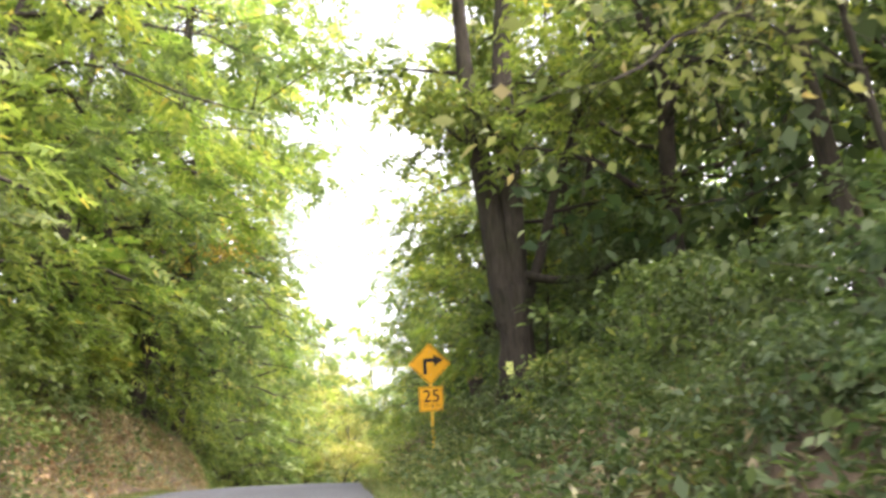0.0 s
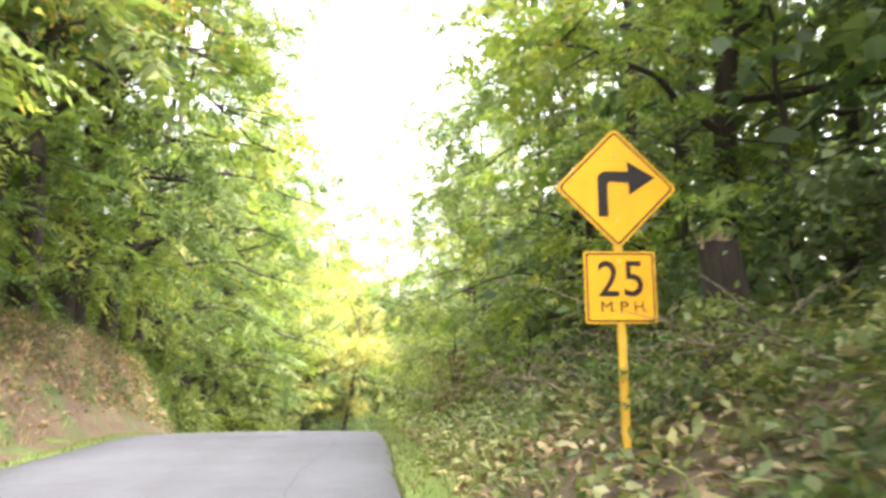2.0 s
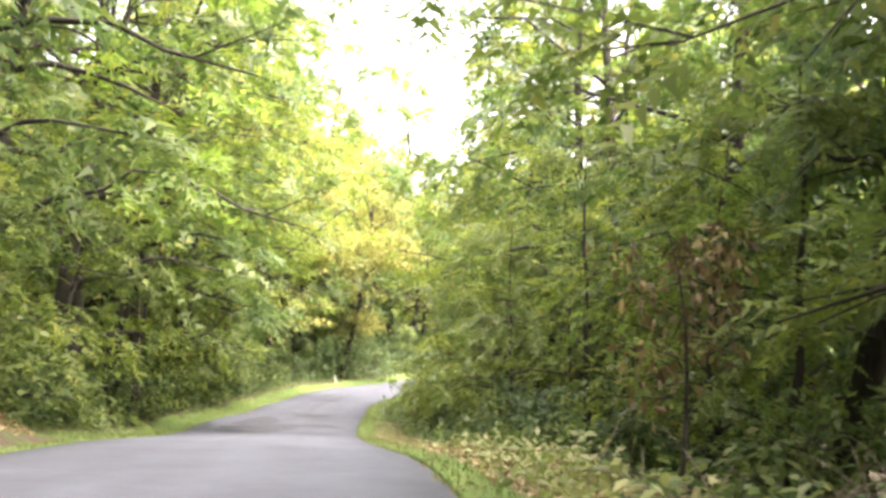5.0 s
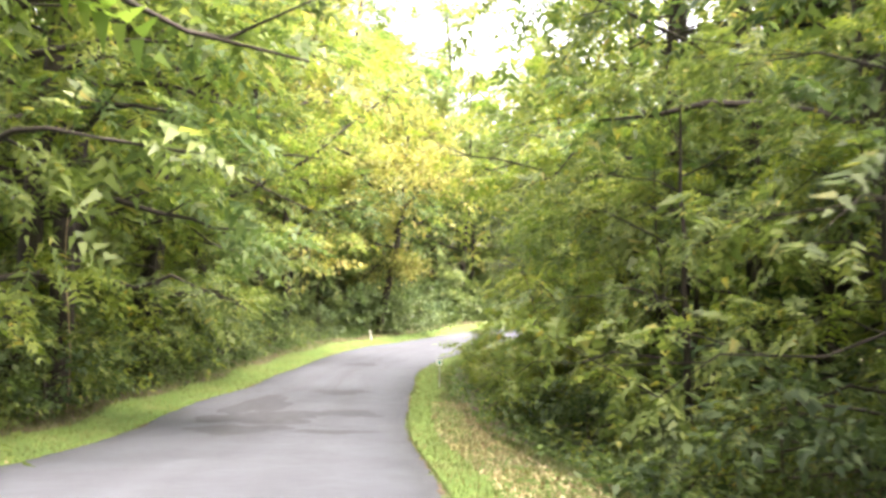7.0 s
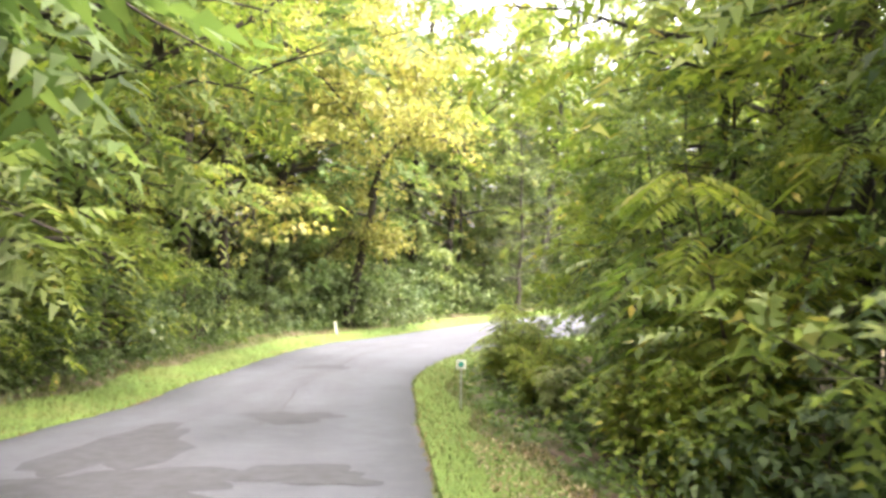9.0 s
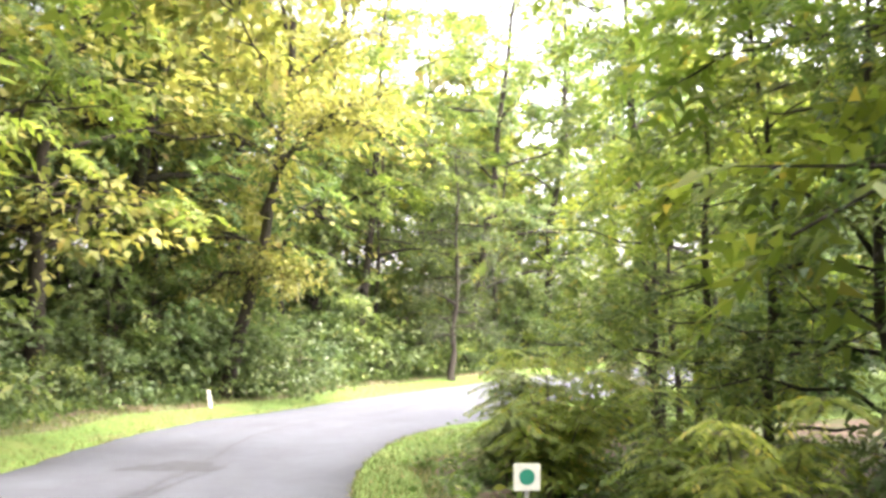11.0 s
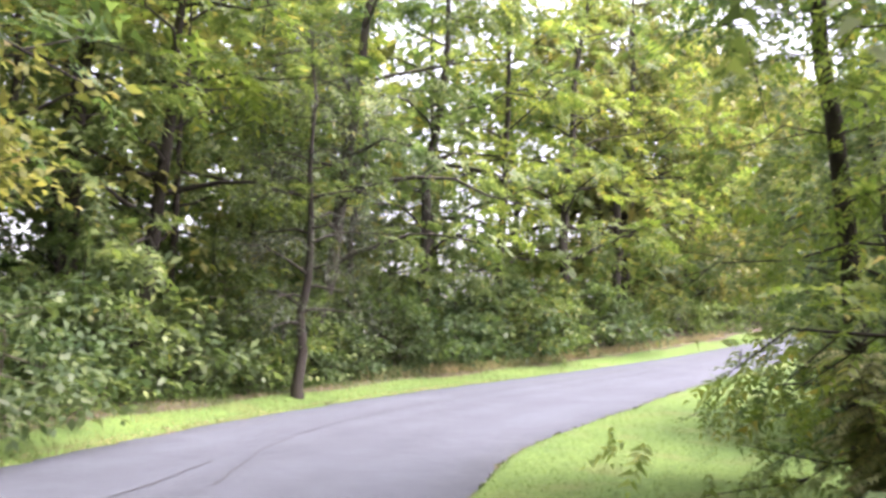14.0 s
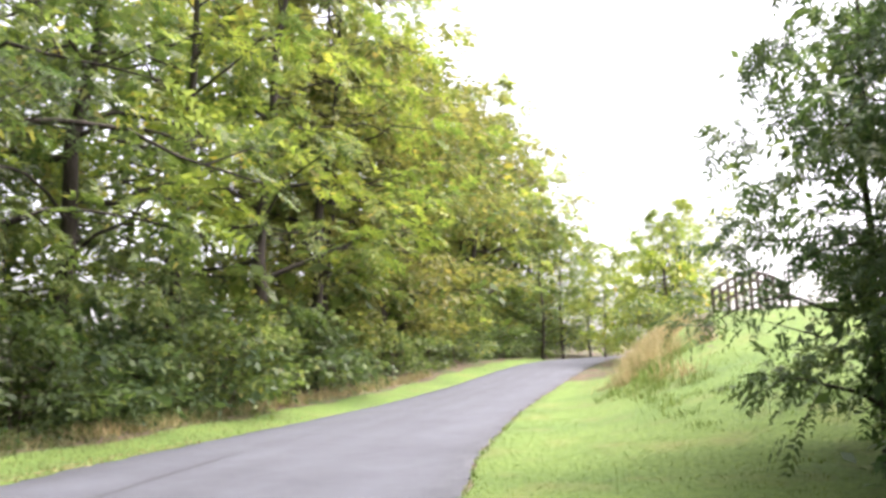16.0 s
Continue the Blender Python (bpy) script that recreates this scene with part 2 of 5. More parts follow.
# ---------------------------------------------------------------- mesh helpers
def mesh_of(name, verts, faces, mats, index=None):
    """A mesh from arrays: verts (n, 3) and faces (m, 3 or 4), in one go."""
    me = bpy.data.meshes.new(name)
    verts, faces = np.asarray(verts, np.float32), np.asarray(faces, np.int32)
    m, k = faces.shape
    me.vertices.add(len(verts))
    me.vertices.foreach_set("co", verts.ravel())
    me.loops.add(m * k)
    me.loops.foreach_set("vertex_index", faces.ravel())
    me.polygons.add(m)
    me.polygons.foreach_set("loop_start", np.arange(0, m * k, k, dtype=np.int32))
    me.polygons.foreach_set("loop_total", np.full(m, k, np.int32))
    if index is not None:
        me.polygons.foreach_set("material_index", np.asarray(index, np.int32))
    me.update(calc_edges=True)
    for mat in mats if isinstance(mats, (list, tuple)) else [mats]:
        me.materials.append(mat)
    return me


def part_of(name, me, parent, label=""):
    ob = new(name, me)
    ob.parent = parent
    return tagged(ob, label)


def part(name, bm, mat, parent, label=""):
    me = bpy.data.meshes.new(name)
    bm.to_mesh(me)
    bm.free()
    me.materials.append(mat)
    return part_of(name, me, parent, label)


def unit(v):
    return v / np.maximum(np.linalg.norm(v, axis=-1, keepdims=True), 1e-9)


def leaves(rng, at, out, size, flat=0.7, slim=0.5):
    """Folded leaf blades at places at, each growing along out; flat: how far the blades lie level."""
    n = len(at)
    up = unit(np.array([0, 0, 1.0]) * flat + rng.normal(0, 0.55, (n, 3)) * (1.3 - flat))
    d = unit(out + rng.normal(0, 0.45, (n, 3)))
    w = unit(np.cross(up, d))
    nrm = np.cross(d, w)
    L = size * rng.uniform(0.65, 1.3, (n, 1))
    W = L * slim * rng.uniform(0.75, 1.2, (n, 1))
    a = at
    b = at + d * L * 0.45 + w * W * 0.5 + nrm * L * 0.07
    c = at + d * L - nrm * L * 0.08
    e = at + d * L * 0.45 - w * W * 0.5 + nrm * L * 0.07
    return np.stack([a, b, c, e], 1).reshape(-1, 3)


def leaves_full(rng, at, out, size, flat=0.7, slim=0.5):
    """As leaves(), with a rounded blade: six corners, two faces, eight numbers of corners a leaf."""
    n = len(at)
    up = unit(np.array([0, 0, 1.0]) * flat + rng.normal(0, 0.55, (n, 3)) * (1.3 - flat))
    d = unit(out + rng.normal(0, 0.45, (n, 3)))
    w = unit(np.cross(up, d))
    nrm = np.cross(d, w)
    L = size * rng.uniform(0.6, 1.3, (n, 1))
    W = L * slim * rng.uniform(0.75, 1.2, (n, 1)) * 0.5
    tip = at + d * L - nrm * L * 0.1
    left = [at + d * L * f + w * W * k + nrm * L * 0.06 for f, k in ((0.28, 0.95), (0.66, 0.8))]
    right = [at + d * L * f - w * W * k + nrm * L * 0.06 for f, k in ((0.66, 0.8), (0.28, 0.95))]
    v = np.stack([at, *left, tip, *right], 1).reshape(-1, 3)
    k = np.arange(n)[:, None] * 6
    f = np.concatenate([k + np.array([[0, 1, 2, 3]]), k + np.array([[0, 3, 4, 5]])])
    return v, f


def quads(n):
    return np.arange(4 * n).reshape(-1, 4)


def tube(points, radii, sides):
    """Verts and quads of a tapered tube."""
    p, r = np.asarray(points, float), np.asarray(radii, float)
    t = unit(np.gradient(p, axis=0))
    ref = np.where(np.abs(t[:, 2:3]) > 0.9, np.array([[1.0, 0, 0]]), np.array([[0, 0, 1.0]]))
    u = unit(np.cross(t, ref))
    v = np.cross(t, u)
    a = np.arange(sides) * 2 * math.pi / sides
    ring = p[:, None] + r[:, None, None] * (np.cos(a)[None, :, None] * u[:, None] + np.sin(a)[None, :, None] * v[:, None])
    n = len(p)
    i = (np.arange(n - 1)[:, None] * sides + np.arange(sides)[None]).ravel()
    j = (np.arange(n - 1)[:, None] * sides + (np.arange(sides)[None] + 1) % sides).ravel()
    return ring.reshape(-1, 3), np.stack([i, j, j + sides, i + sides], 1)


def join(pieces):
    vs, fs, o = [], [], 0
    for v, f in pieces:
        vs.append(v)
        fs.append(f + o)
        o += len(v)
    return np.concatenate(vs), np.concatenate(fs)


def skeleton_of(rng, height, radius, base, spread, limbs, lean=(0, 0), subs=5, top=0.97, twigs=True, sides=9):
    """Trunk, limbs and twigs as tubes, and the places and directions of the leaf sprays."""
    n = 12
    zz = np.linspace(-0.5, height * top, n)
    u = np.clip(zz / height, 0, 1)
    wob = np.cumsum(rng.normal(0, height * 0.008, (n, 2)), 0)
    trunk = np.stack([lean[0] * u * height + wob[:, 0], lean[1] * u * height + wob[:, 1], zz], 1)
    rad = radius * (1 - u * 0.88)
    rad[0:2] *= (1.45, 1.12)
    tubes = [tube(trunk, rad, sides)]
    sprays = []
    for k in range(limbs):
        f = base / height + (1 - base / height) * (k + rng.uniform(0.1, 0.9)) / limbs * 0.97
        az = k * 2.4 + rng.normal(0, 0.35)
        shape = math.sin(math.pi * min(1.0, 0.22 + 0.8 * (f - base / height) / (1 - base / height + 1e-6))) ** 0.7
        length = spread * max(0.3, shape) * rng.uniform(0.7, 1.2)
        root = np.array([np.interp(f * height, zz, trunk[:, i]) for i in range(3)])
        rise = rng.uniform(0.1, 0.75) + 0.5 * max(0, f - 0.75)
        w = np.linspace(0, 1, 6)[:, None]
        out = np.array([math.cos(az), math.sin(az), 0.0])
        side = np.array([-out[1], out[0], 0])
        bend = rng.normal(0, 0.18)
        pts = root + out * length * w + np.array([0, 0, 1.0]) * length * (rise * w - 0.35 * w ** 2.2) + side * bend * length * w ** 2
        pts[1:] += rng.normal(0, length * 0.025, (5, 3))
        r0 = max(0.018, np.interp(f * height, zz, rad) * rng.uniform(0.35, 0.55))
        tubes.append(tube(pts if twigs else pts[::5], r0 * (1 - 0.85 * (w[:, 0] if twigs else w[::5, 0])), 4 if twigs else 3))
        for j in range(subs):
            g = rng.uniform(0.3, 1.0)
            p0 = np.array([np.interp(g, w[:, 0], pts[:, i]) for i in range(3)])
            dirn = unit(out * rng.uniform(0.2, 1) + side * rng.normal(0, 0.8) + np.array([0, 0, rng.uniform(-0.35, 0.5)]))
            ln = length * rng.uniform(0.18, 0.42) + 0.25
            p1 = p0 + dirn * ln * 0.5 + np.array([0, 0, 0.06 * ln])
            p2 = p0 + dirn * ln - np.array([0, 0, 0.12 * ln])
            if twigs and j % 2 == 0:
                tubes.append(tube([p0, p2], [r0 * 0.32, 0.006], 3))
            sprays.append((p1, dirn, ln))
            sprays.append((p2, dirn, ln))
        sprays.append((pts[-1], out, length * 0.3))
    sprays.append((trunk[-1], np.array([0, 0, 1.0]), spread * 0.3))
    return tubes, sprays, trunk


def spray_leaves(rng, sprays, count, size, flat=0.7, slim=0.5, puff=1.0, full=False):
    at, out = [], []
    per = max(4, count // len(sprays))
    for p, d, ln in sprays:
        k = int(per * rng.uniform(0.5, 1.5))
        r = (0.27 + 0.34 * ln) * puff
        o = rng.normal(0, 1, (k, 3))
        o = unit(o) * rng.uniform(0.15, 1, (k, 1)) ** 0.6 * r * np.array([1, 1, 0.45])
        o += d * rng.uniform(-0.4, 0.5, (k, 1)) * r
        o[:, 2] -= 0.25 * (o[:, 0] ** 2 + o[:, 1] ** 2) / max(r, 0.1)
        at.append(p + o)
        out.append(unit(o + d * r * 0.6 + np.array([0, 0, -0.25 * r])))
    at, out = np.concatenate(at), np.concatenate(out)
    if full:
        return leaves_full(rng, at, out, size, flat, slim)
    return leaves(rng, at, out, size, flat, slim), quads(len(at))


def frond_leaves(rng, sprays, count, size, slim=0.44, puff=1.0, droop=0.35):
    """Crown of feathered leaves: bowed ribs that hang outwards, each with five pairs of pointed leaflets and one at its tip."""
    per = count / (11 * len(sprays))
    at, way = [], []
    for p, d, ln in sprays:
        k = max(1, int(per * rng.uniform(0.5, 1.5) + 0.5))
        r = (0.2 + 0.3 * ln) * puff
        o = unit(rng.normal(0, 1, (k, 3))) * rng.uniform(0.1, 1, (k, 1)) ** 0.6 * r * np.array([1, 1, 0.6])
        at.append(p + o)
        way.append(unit(unit(o) * 0.7 + d * 0.8 + rng.normal(0, 0.3, (k, 3)) + np.array([0, 0, -0.2])))
    at, way = np.concatenate(at), np.concatenate(way)
    n = len(at)
    L = size * 3.0 * rng.uniform(0.65, 1.3, (n, 1))
    at = at - way * L * 0.4
    side = unit(np.cross(way, np.array([0, 0, 1.0]) + rng.normal(0, 0.35, (n, 3))))
    corner = []
    for k in range(11):
        u, sgn = 0.16 + 0.17 * (k // 2), (1, -1)[k % 2] if k < 10 else 0
        root = at + way * L * u - np.array([0, 0, droop]) * L * u * u
        out = unit(side * sgn + way * (0.5 if sgn else 1.0) + np.array([0, 0, -0.3]) + rng.normal(0, 0.16, (n, 3)))
        across = unit(np.cross(out, np.cross(way, side) + rng.normal(0, 0.3, (n, 3))))
        l = L / 3.0 * (0.75 + 0.35 * math.sin(math.pi * min(1.0, u))) * rng.uniform(0.85, 1.15, (n, 1))
        w = across * l * slim * 0.5
        corner.append(np.stack([root + out * l * 0.1 + w, root + out * l - np.array([0, 0, 0.08]) * l, root + out * l * 0.1 - w], 1))
    v = np.stack(corner, 1).reshape(-1, 3)
    return v, np.arange(len(v)).reshape(-1, 3)


def make_tree(seed, name, label, leaf, bark, height, radius, base, spread, limbs, count, size, lean=(0, 0), subs=5, slim=0.5, puff=1.0, category="tree", group="roadside trees", twigs=True, sides=7, full=False, frond=0.0):
    rng = np.random.default_rng(seed)
    tubes, sprays, trunk = skeleton_of(rng, height, radius, base, spread, limbs, lean, subs=subs, twigs=twigs, sides=sides)
    ob = tagged(new(name), label, category, group)
    v, f = join(tubes)
    wood = mesh_of("trunk", v, f, bark)
    wood.polygons.foreach_set("use_smooth", np.ones(len(f), bool))
    part_of("trunk", wood, ob)
    v, f = frond_leaves(rng, sprays, 2 * count, size * frond, puff=puff) if frond else spray_leaves(rng, sprays, count, size, slim=slim, puff=puff, full=full)
    part_of("crown", mesh_of("crown", v, f, leaf), ob)
    return ob


# ---------------------------------------------------------------- ground, road, turf
def lines(lo, hi, step, far):
    core = list(np.arange(lo, hi + step / 2, step))
    out, d = [], step
    while d < far:
        d *= 1.6
        out.append(d)
    run = np.cumsum(out)
    return np.array(sorted([lo - r for r in run] + core + [hi + r for r in run]))


def build_ground():
    xs, ys = lines(-20, 54, 0.62, 900), lines(-12, 125, 0.62, 900)
    gx, gy = np.meshgrid(xs, ys)
    x, y = gx.ravel(), gy.ravel()
    z = ground(np.clip(x, -120, 160), np.clip(y, -80, 260))
    nx, ny = len(xs), len(ys)
    i = (np.arange(ny - 1)[:, None] * nx + np.arange(nx - 1)[None]).ravel()
    me = mesh_of("ground", np.stack([x, y, z], 1), np.stack([i, i + 1, i + nx + 1, i + nx], 1), SOIL)
    me.polygons.foreach_set("use_smooth", np.ones(len(me.polygons), bool))
    tagged(new("ground", me), "dark woodland soil with leaf litter and low green growth", "ground", kind="structure")


def strip(name, s0, s1, step, lats, lift, mat):
    """A sheet that follows the road; lats(s) gives its places across."""
    s = np.arange(s0, s1, step)
    across = lats(s)
    k = across.shape[1]
    x, y = along(np.repeat(s, k), across.ravel())
    z = lift(np.repeat(s, k), across.ravel(), x, y)
    i = (np.arange(len(s) - 1)[:, None] * k + np.arange(k - 1)[None]).ravel()
    me = mesh_of(name, np.stack([x, y, z], 1), np.stack([i, i + 1, i + k + 1, i + k], 1), mat)
    me.polygons.foreach_set("use_smooth", np.ones(len(me.polygons), bool))
    return new(name, me)


def ragged(s, seed):
    return 0.05 * np.sin(s * 2.3 + seed) * np.sin(s * 0.9 + seed * 2) + 0.03 * np.sin(s * 7.1 + seed)


def road_lats(s):
    a, b = left_edge(s) + ragged(s, 1.0), right_edge(s) + ragged(s, 4.0)
    w = np.array([0, 0.004, 0.03, 0.15, 0.3, 0.5, 0.7, 0.85, 0.97, 0.996, 1.0])
    return a[:, None] + (b - a)[:, None] * w[None]


def road_top(s, l, x, y):
    a, b = left_edge(s), right_edge(s)
    u = np.clip((l - a) / (b - a), 0, 1)
    edge = np.where((u < 0.002) | (u > 0.998), -0.06, 0.0)
    return np.interp(s, RUN, LINE[:, 2]) + 0.05 * 4 * u * (1 - u) + 0.012 + edge


build_ground()
road = strip("road", -38, 190, 0.3, road_lats, road_top, ASPHALT)
lanes = np.array([0, 0.004, 0.03, 0.15, 0.3, 0.5, 0.7, 0.85, 0.97, 0.996, 1.0])
road.data.attributes.new("across", "FLOAT", "POINT").data.foreach_set("value", np.tile(lanes, len(road.data.vertices) // 11).astype(np.float32))
tagged(road, "narrow grey worn asphalt country road without markings", "road", kind="structure")


def turf(name, s0, s1, inner, outer, label, cells=7):
    def lats(s):
        a, b = inner(s), outer(s)
        return a[:, None] + (b - a)[:, None] * np.linspace(0, 1, cells)[None] ** 1.7

    def lift(s, l, x, y):
        z = ground(x, y)
        a, b = inner(s), outer(s)
        u = (l - a) / (b - a)
        return z - 0.03 * (u < 0.002) - 0.06 * (u > 0.99) + 0.03 * (u > 0.002)
    tagged(strip(name, s0, s1, 0.4, lats, lift, TURF), label, "grass", kind="structure")


def verge_left(s):
    return np.interp(s, [-10, 20, 43, 50, 75, 95, 130], [0.5, 0.5, 0.55, 1.4, 1.5, 1.6, 1.6])


def verge_right(s):
    return np.interp(s, [-10, 15, 25, 36, 44, 60, 68, 78, 84, 92, 100, 130], [0.3, 0.4, 0.9, 1.0, 1.6, 1.6, 0.9, 0.8, 3.0, 9.0, 26.0, 30.0])


turf("verge_left", -30, 150, lambda s: left_edge(s) - 0.02, lambda s: left_edge(s) - verge_left(s) - 0.15 * np.sin(s * 1.3), "strip of mown yellow-green grass beside the road")
turf("verge_right", -30, 124, lambda s: right_edge(s) + 0.02, lambda s: right_edge(s) + verge_right(s) + 0.12 * np.sin(s * 1.1), "mown green grass beside the road, rising to a hill", 24)

# ---------------------------------------------------------------- trees
KINDS = {}


def fronds(rng, stems, per_stem, length, leaflet):
    """Feathered leaves: a bowed rib with pairs of leaflets, round the top of each stem."""
    at, out, ribs = [], [], []
    for top, way in stems:
        for k in range(per_stem):
            az = k * 2.4 + rng.uniform(-0.4, 0.4)
            L = length * rng.uniform(0.7, 1.25)
            d = unit(np.array([math.cos(az), math.sin(az), rng.uniform(-0.1, 0.6)]))
            base = top - way * rng.uniform(0, 0.5) * L
            u = np.linspace(0, 1, 11)[:, None]
            rib = base + d * L * u - np.array([0, 0, 0.42 * L]) * u ** 2
            ribs.append(tube(rib[::5], [0.006, 0.004, 0.002], 3))
            t = unit(np.gradient(rib, axis=0))
            side = unit(np.cross(t, np.array([0, 0, 1.0])))
            for sgn in (-1, 1):
                at.append(rib[2:])
                out.append(unit(side[2:] * sgn + t[2:] * 0.55 + np.array([0, 0, -0.3])))
    at, out = np.concatenate(at), np.concatenate(out)
    n = len(at)
    up = np.array([0, 0, 1.0]) + rng.normal(0, 0.22, (n, 3))
    w = unit(np.cross(up, out))
    nrm = np.cross(out, w)
    L = leaflet * rng.uniform(0.8, 1.2, (n, 1))
    v = np.stack([at, at + out * L * 0.4 + w * L * 0.17 + nrm * L * 0.03, at + out * L - nrm * L * 0.1, at + out * L * 0.4 - w * L * 0.17 + nrm * L * 0.03], 1)
    return v.reshape(-1, 3), n, ribs


def make_sumac(seed, leaf, height, stems, label):
    rng = np.random.default_rng(seed)
    ob = tagged(new("sumac_sapling"), label, "sapling", "feathery saplings")
    tubes, tops = [], []
    for k in range(stems):
        a = rng.uniform(0, 6.28)
        r = rng.uniform(0.1, 0.35) * height
        h = height * rng.uniform(0.45, 1.0)
        pts = np.array([[0.06 * math.cos(a), 0.06 * math.sin(a), -0.2], [r * 0.3 * math.cos(a), r * 0.3 * math.sin(a), h * 0.5], [r * math.cos(a), r * math.sin(a), h]])
        tubes.append(tube(pts, [0.022, 0.016, 0.008], 5))
        way = unit(pts[2] - pts[1])
        tops.append((pts[2], way))
        tops.append((pts[1] * 0.4 + pts[2] * 0.6, way))
        tops.append((pts[1] * 0.9 + pts[2] * 0.1, way))
    v, n, ribs = fronds(rng, tops, 9, 0.62, 0.17)
    wv, wf = join(tubes + ribs)
    part_of("stem", mesh_of("stem", wv, wf, BARK), ob)
    part_of("fronds", mesh_of("fronds", v, quads(n), leaf), ob, "feathered leaves with narrow leaflets")
    return ob


def prototypes():
    big = "tall broadleaf tree with dense {} foliage beside road"
    KINDS["green"] = [make_tree(s, "broadleaf_tree", big.format("green"), LEAF, BARK_SHADED, h, 0.22, 2.8, 4.8, 24, 5100, 0.25, (0.11, 0), slim=0.58, puff=0.8, frond=0.88) for s, h in ((1, 16), (2, 18))]
    KINDS["bright"] = [make_tree(s, "broadleaf_tree", big.format("yellow-green"), LEAF_BRIGHT, BARK_SHADED, h, 0.22, 2.8, 4.8, 24, 5100, 0.25, (0.11, 0), slim=0.58, puff=0.8, frond=0.88) for s, h in ((3, 16), (4, 18))]
    KINDS["yellow"] = [make_tree(7, "maple_tree", "tall tree turning bright yellow in early autumn", LEAF_YELLOW, BARK_SHADED, 16, 0.26, 4.0, 6.0, 24, 6200, 0.3, slim=0.6)]
    KINDS["olive"] = [make_tree(s, "broadleaf_tree", big.format("olive-brown"), LEAF_OLIVE, BARK_SHADED, 15, 0.2, 1.6, 4.2, 26, 5900, 0.29, slim=0.58) for s in (8, 81)]
    KINDS["thin"] = [make_tree(s, "forest_tree", "slender woodland tree with bare dark trunk and high crown", LEAF, BARK_SHADED, h, 0.17, h * 0.4, 3.4, 17, 2900, 0.29, (0.03, 0.015), slim=0.55, frond=0.88) for s, h in ((9, 15), (10, 13))]
    KINDS["back"] = [make_tree(s, "broadleaf_tree", "broadleaf tree deep in the wood, mixed green", m, BARK_SHADED, 17, 0.22, 1.0, 5.2, 20, 1600, 0.62, slim=0.6, puff=1.2, twigs=False, sides=6) for s, m in ((20, LEAF), (21, LEAF_OLIVE), (22, LEAF_BRIGHT))]
    KINDS["back_dark"] = [make_tree(23, "broadleaf_tree", "broadleaf tree deep in the wood, deep green", LEAF_DARK, BARK_SHADED, 15, 0.2, 0.6, 5.0, 22, 3000, 0.42, slim=0.6, puff=1.1, twigs=False, sides=6)]
    KINDS["fine"] = [make_tree(s, "young_tree", "young roadside tree with fine dense green leaves", m, BARK_SHADED, 8.5, 0.1, 0.8, 3.0, 20, 4800, 0.145, slim=0.6, puff=0.95, frond=0.88) for s, m in ((25, LEAF), (26, LEAF_BRIGHT))]
    KINDS["fine_dark"] = [make_tree(27, "young_tree", "young roadside tree with fine deep green leaves", LEAF_DARK, BARK_SHADED, 8.0, 0.1, 0.4, 2.7, 26, 7000, 0.165, slim=0.62, puff=1.0, frond=0.88)]
    KINDS["over"] = [make_tree(s, "broadleaf_tree", "tall broadleaf tree with boughs spread over the road", m, BARK_SHADED, 16, 0.22, 2.2, 4.9, 26, 7600, 0.2, (0.11, 0), slim=0.58, puff=0.85, frond=0.88) for s, m in ((51, LEAF_BRIGHT), (52, LEAF))]
    KINDS["wall"] = [make_tree(s, "young_tree", "young leafy tree hanging over the roadside bank", m, BARK_SHADED, 9.0, 0.1, 0.5, 3.3, 26, 4100, 0.222, (0.05, 0), slim=0.58, puff=0.8, frond=0.88) for s, m in ((41, LEAF_BRIGHT), (42, LEAF), (43, LEAF_BRIGHT))]
    KINDS["wall_green"] = [make_tree(s, "young_tree", "young leafy green tree at the wood's edge", LEAF, BARK_SHADED, 9.0, 0.1, 0.4, 3.2, 26, 4300, 0.205, (0.04, 0), slim=0.58, puff=0.8, frond=0.88) for s in (44, 45)]
    KINDS["cedar"] = [make_tree(61, "cedar_tree", "dark grey-green cedar with fine drooping needles", LEAF_CEDAR, BARK_SHADED, 8.5, 0.13, 1.6, 1.5, 34, 8500, 0.13, subs=6, slim=0.2, puff=1.1)]
    shrub = "dense leafy {} roadside shrub"
    low = dict(subs=4, category="shrub", group="roadside shrubs", puff=0.85, slim=0.55, twigs=False, sides=4)
    KINDS["shrub"] = [make_tree(s, "shrub", shrub.format("green"), LEAF, BARK, 2.3, 0.03, 0.15, 1.4, 13, 960, 0.19, **low) for s in (12, 13)]
    KINDS["shrub_dark"] = [make_tree(s, "shrub", shrub.format("deep green"), LEAF_DARK, BARK, 2.1, 0.03, 0.12, 1.4, 13, 960, 0.19, **low) for s in (14, 15)]
    KINDS["shrub_bright"] = [make_tree(s, "shrub", shrub.format("light green"), LEAF_BRIGHT, BARK, 2.1, 0.03, 0.15, 1.3, 13, 960, 0.19, **low) for s in (16,)]
    KINDS["shrub_near"] = [make_tree(s, "shrub", shrub.format("fine-leaved green"), m, BARK, 1.9, 0.025, 0.12, 1.3, 13, 1700, 0.115, **low) for s, m in ((17, LEAF), (18, LEAF), (19, LEAF_BRIGHT))]
    KINDS["sumac"] = [make_sumac(s, m, h, 6, "feathery pale green sumac sapling at the road's edge") for s, m, h in ((31, LEAF_PALE, 2.4), (32, LEAF_BRIGHT, 2.9))]


prototypes()
USED = set()


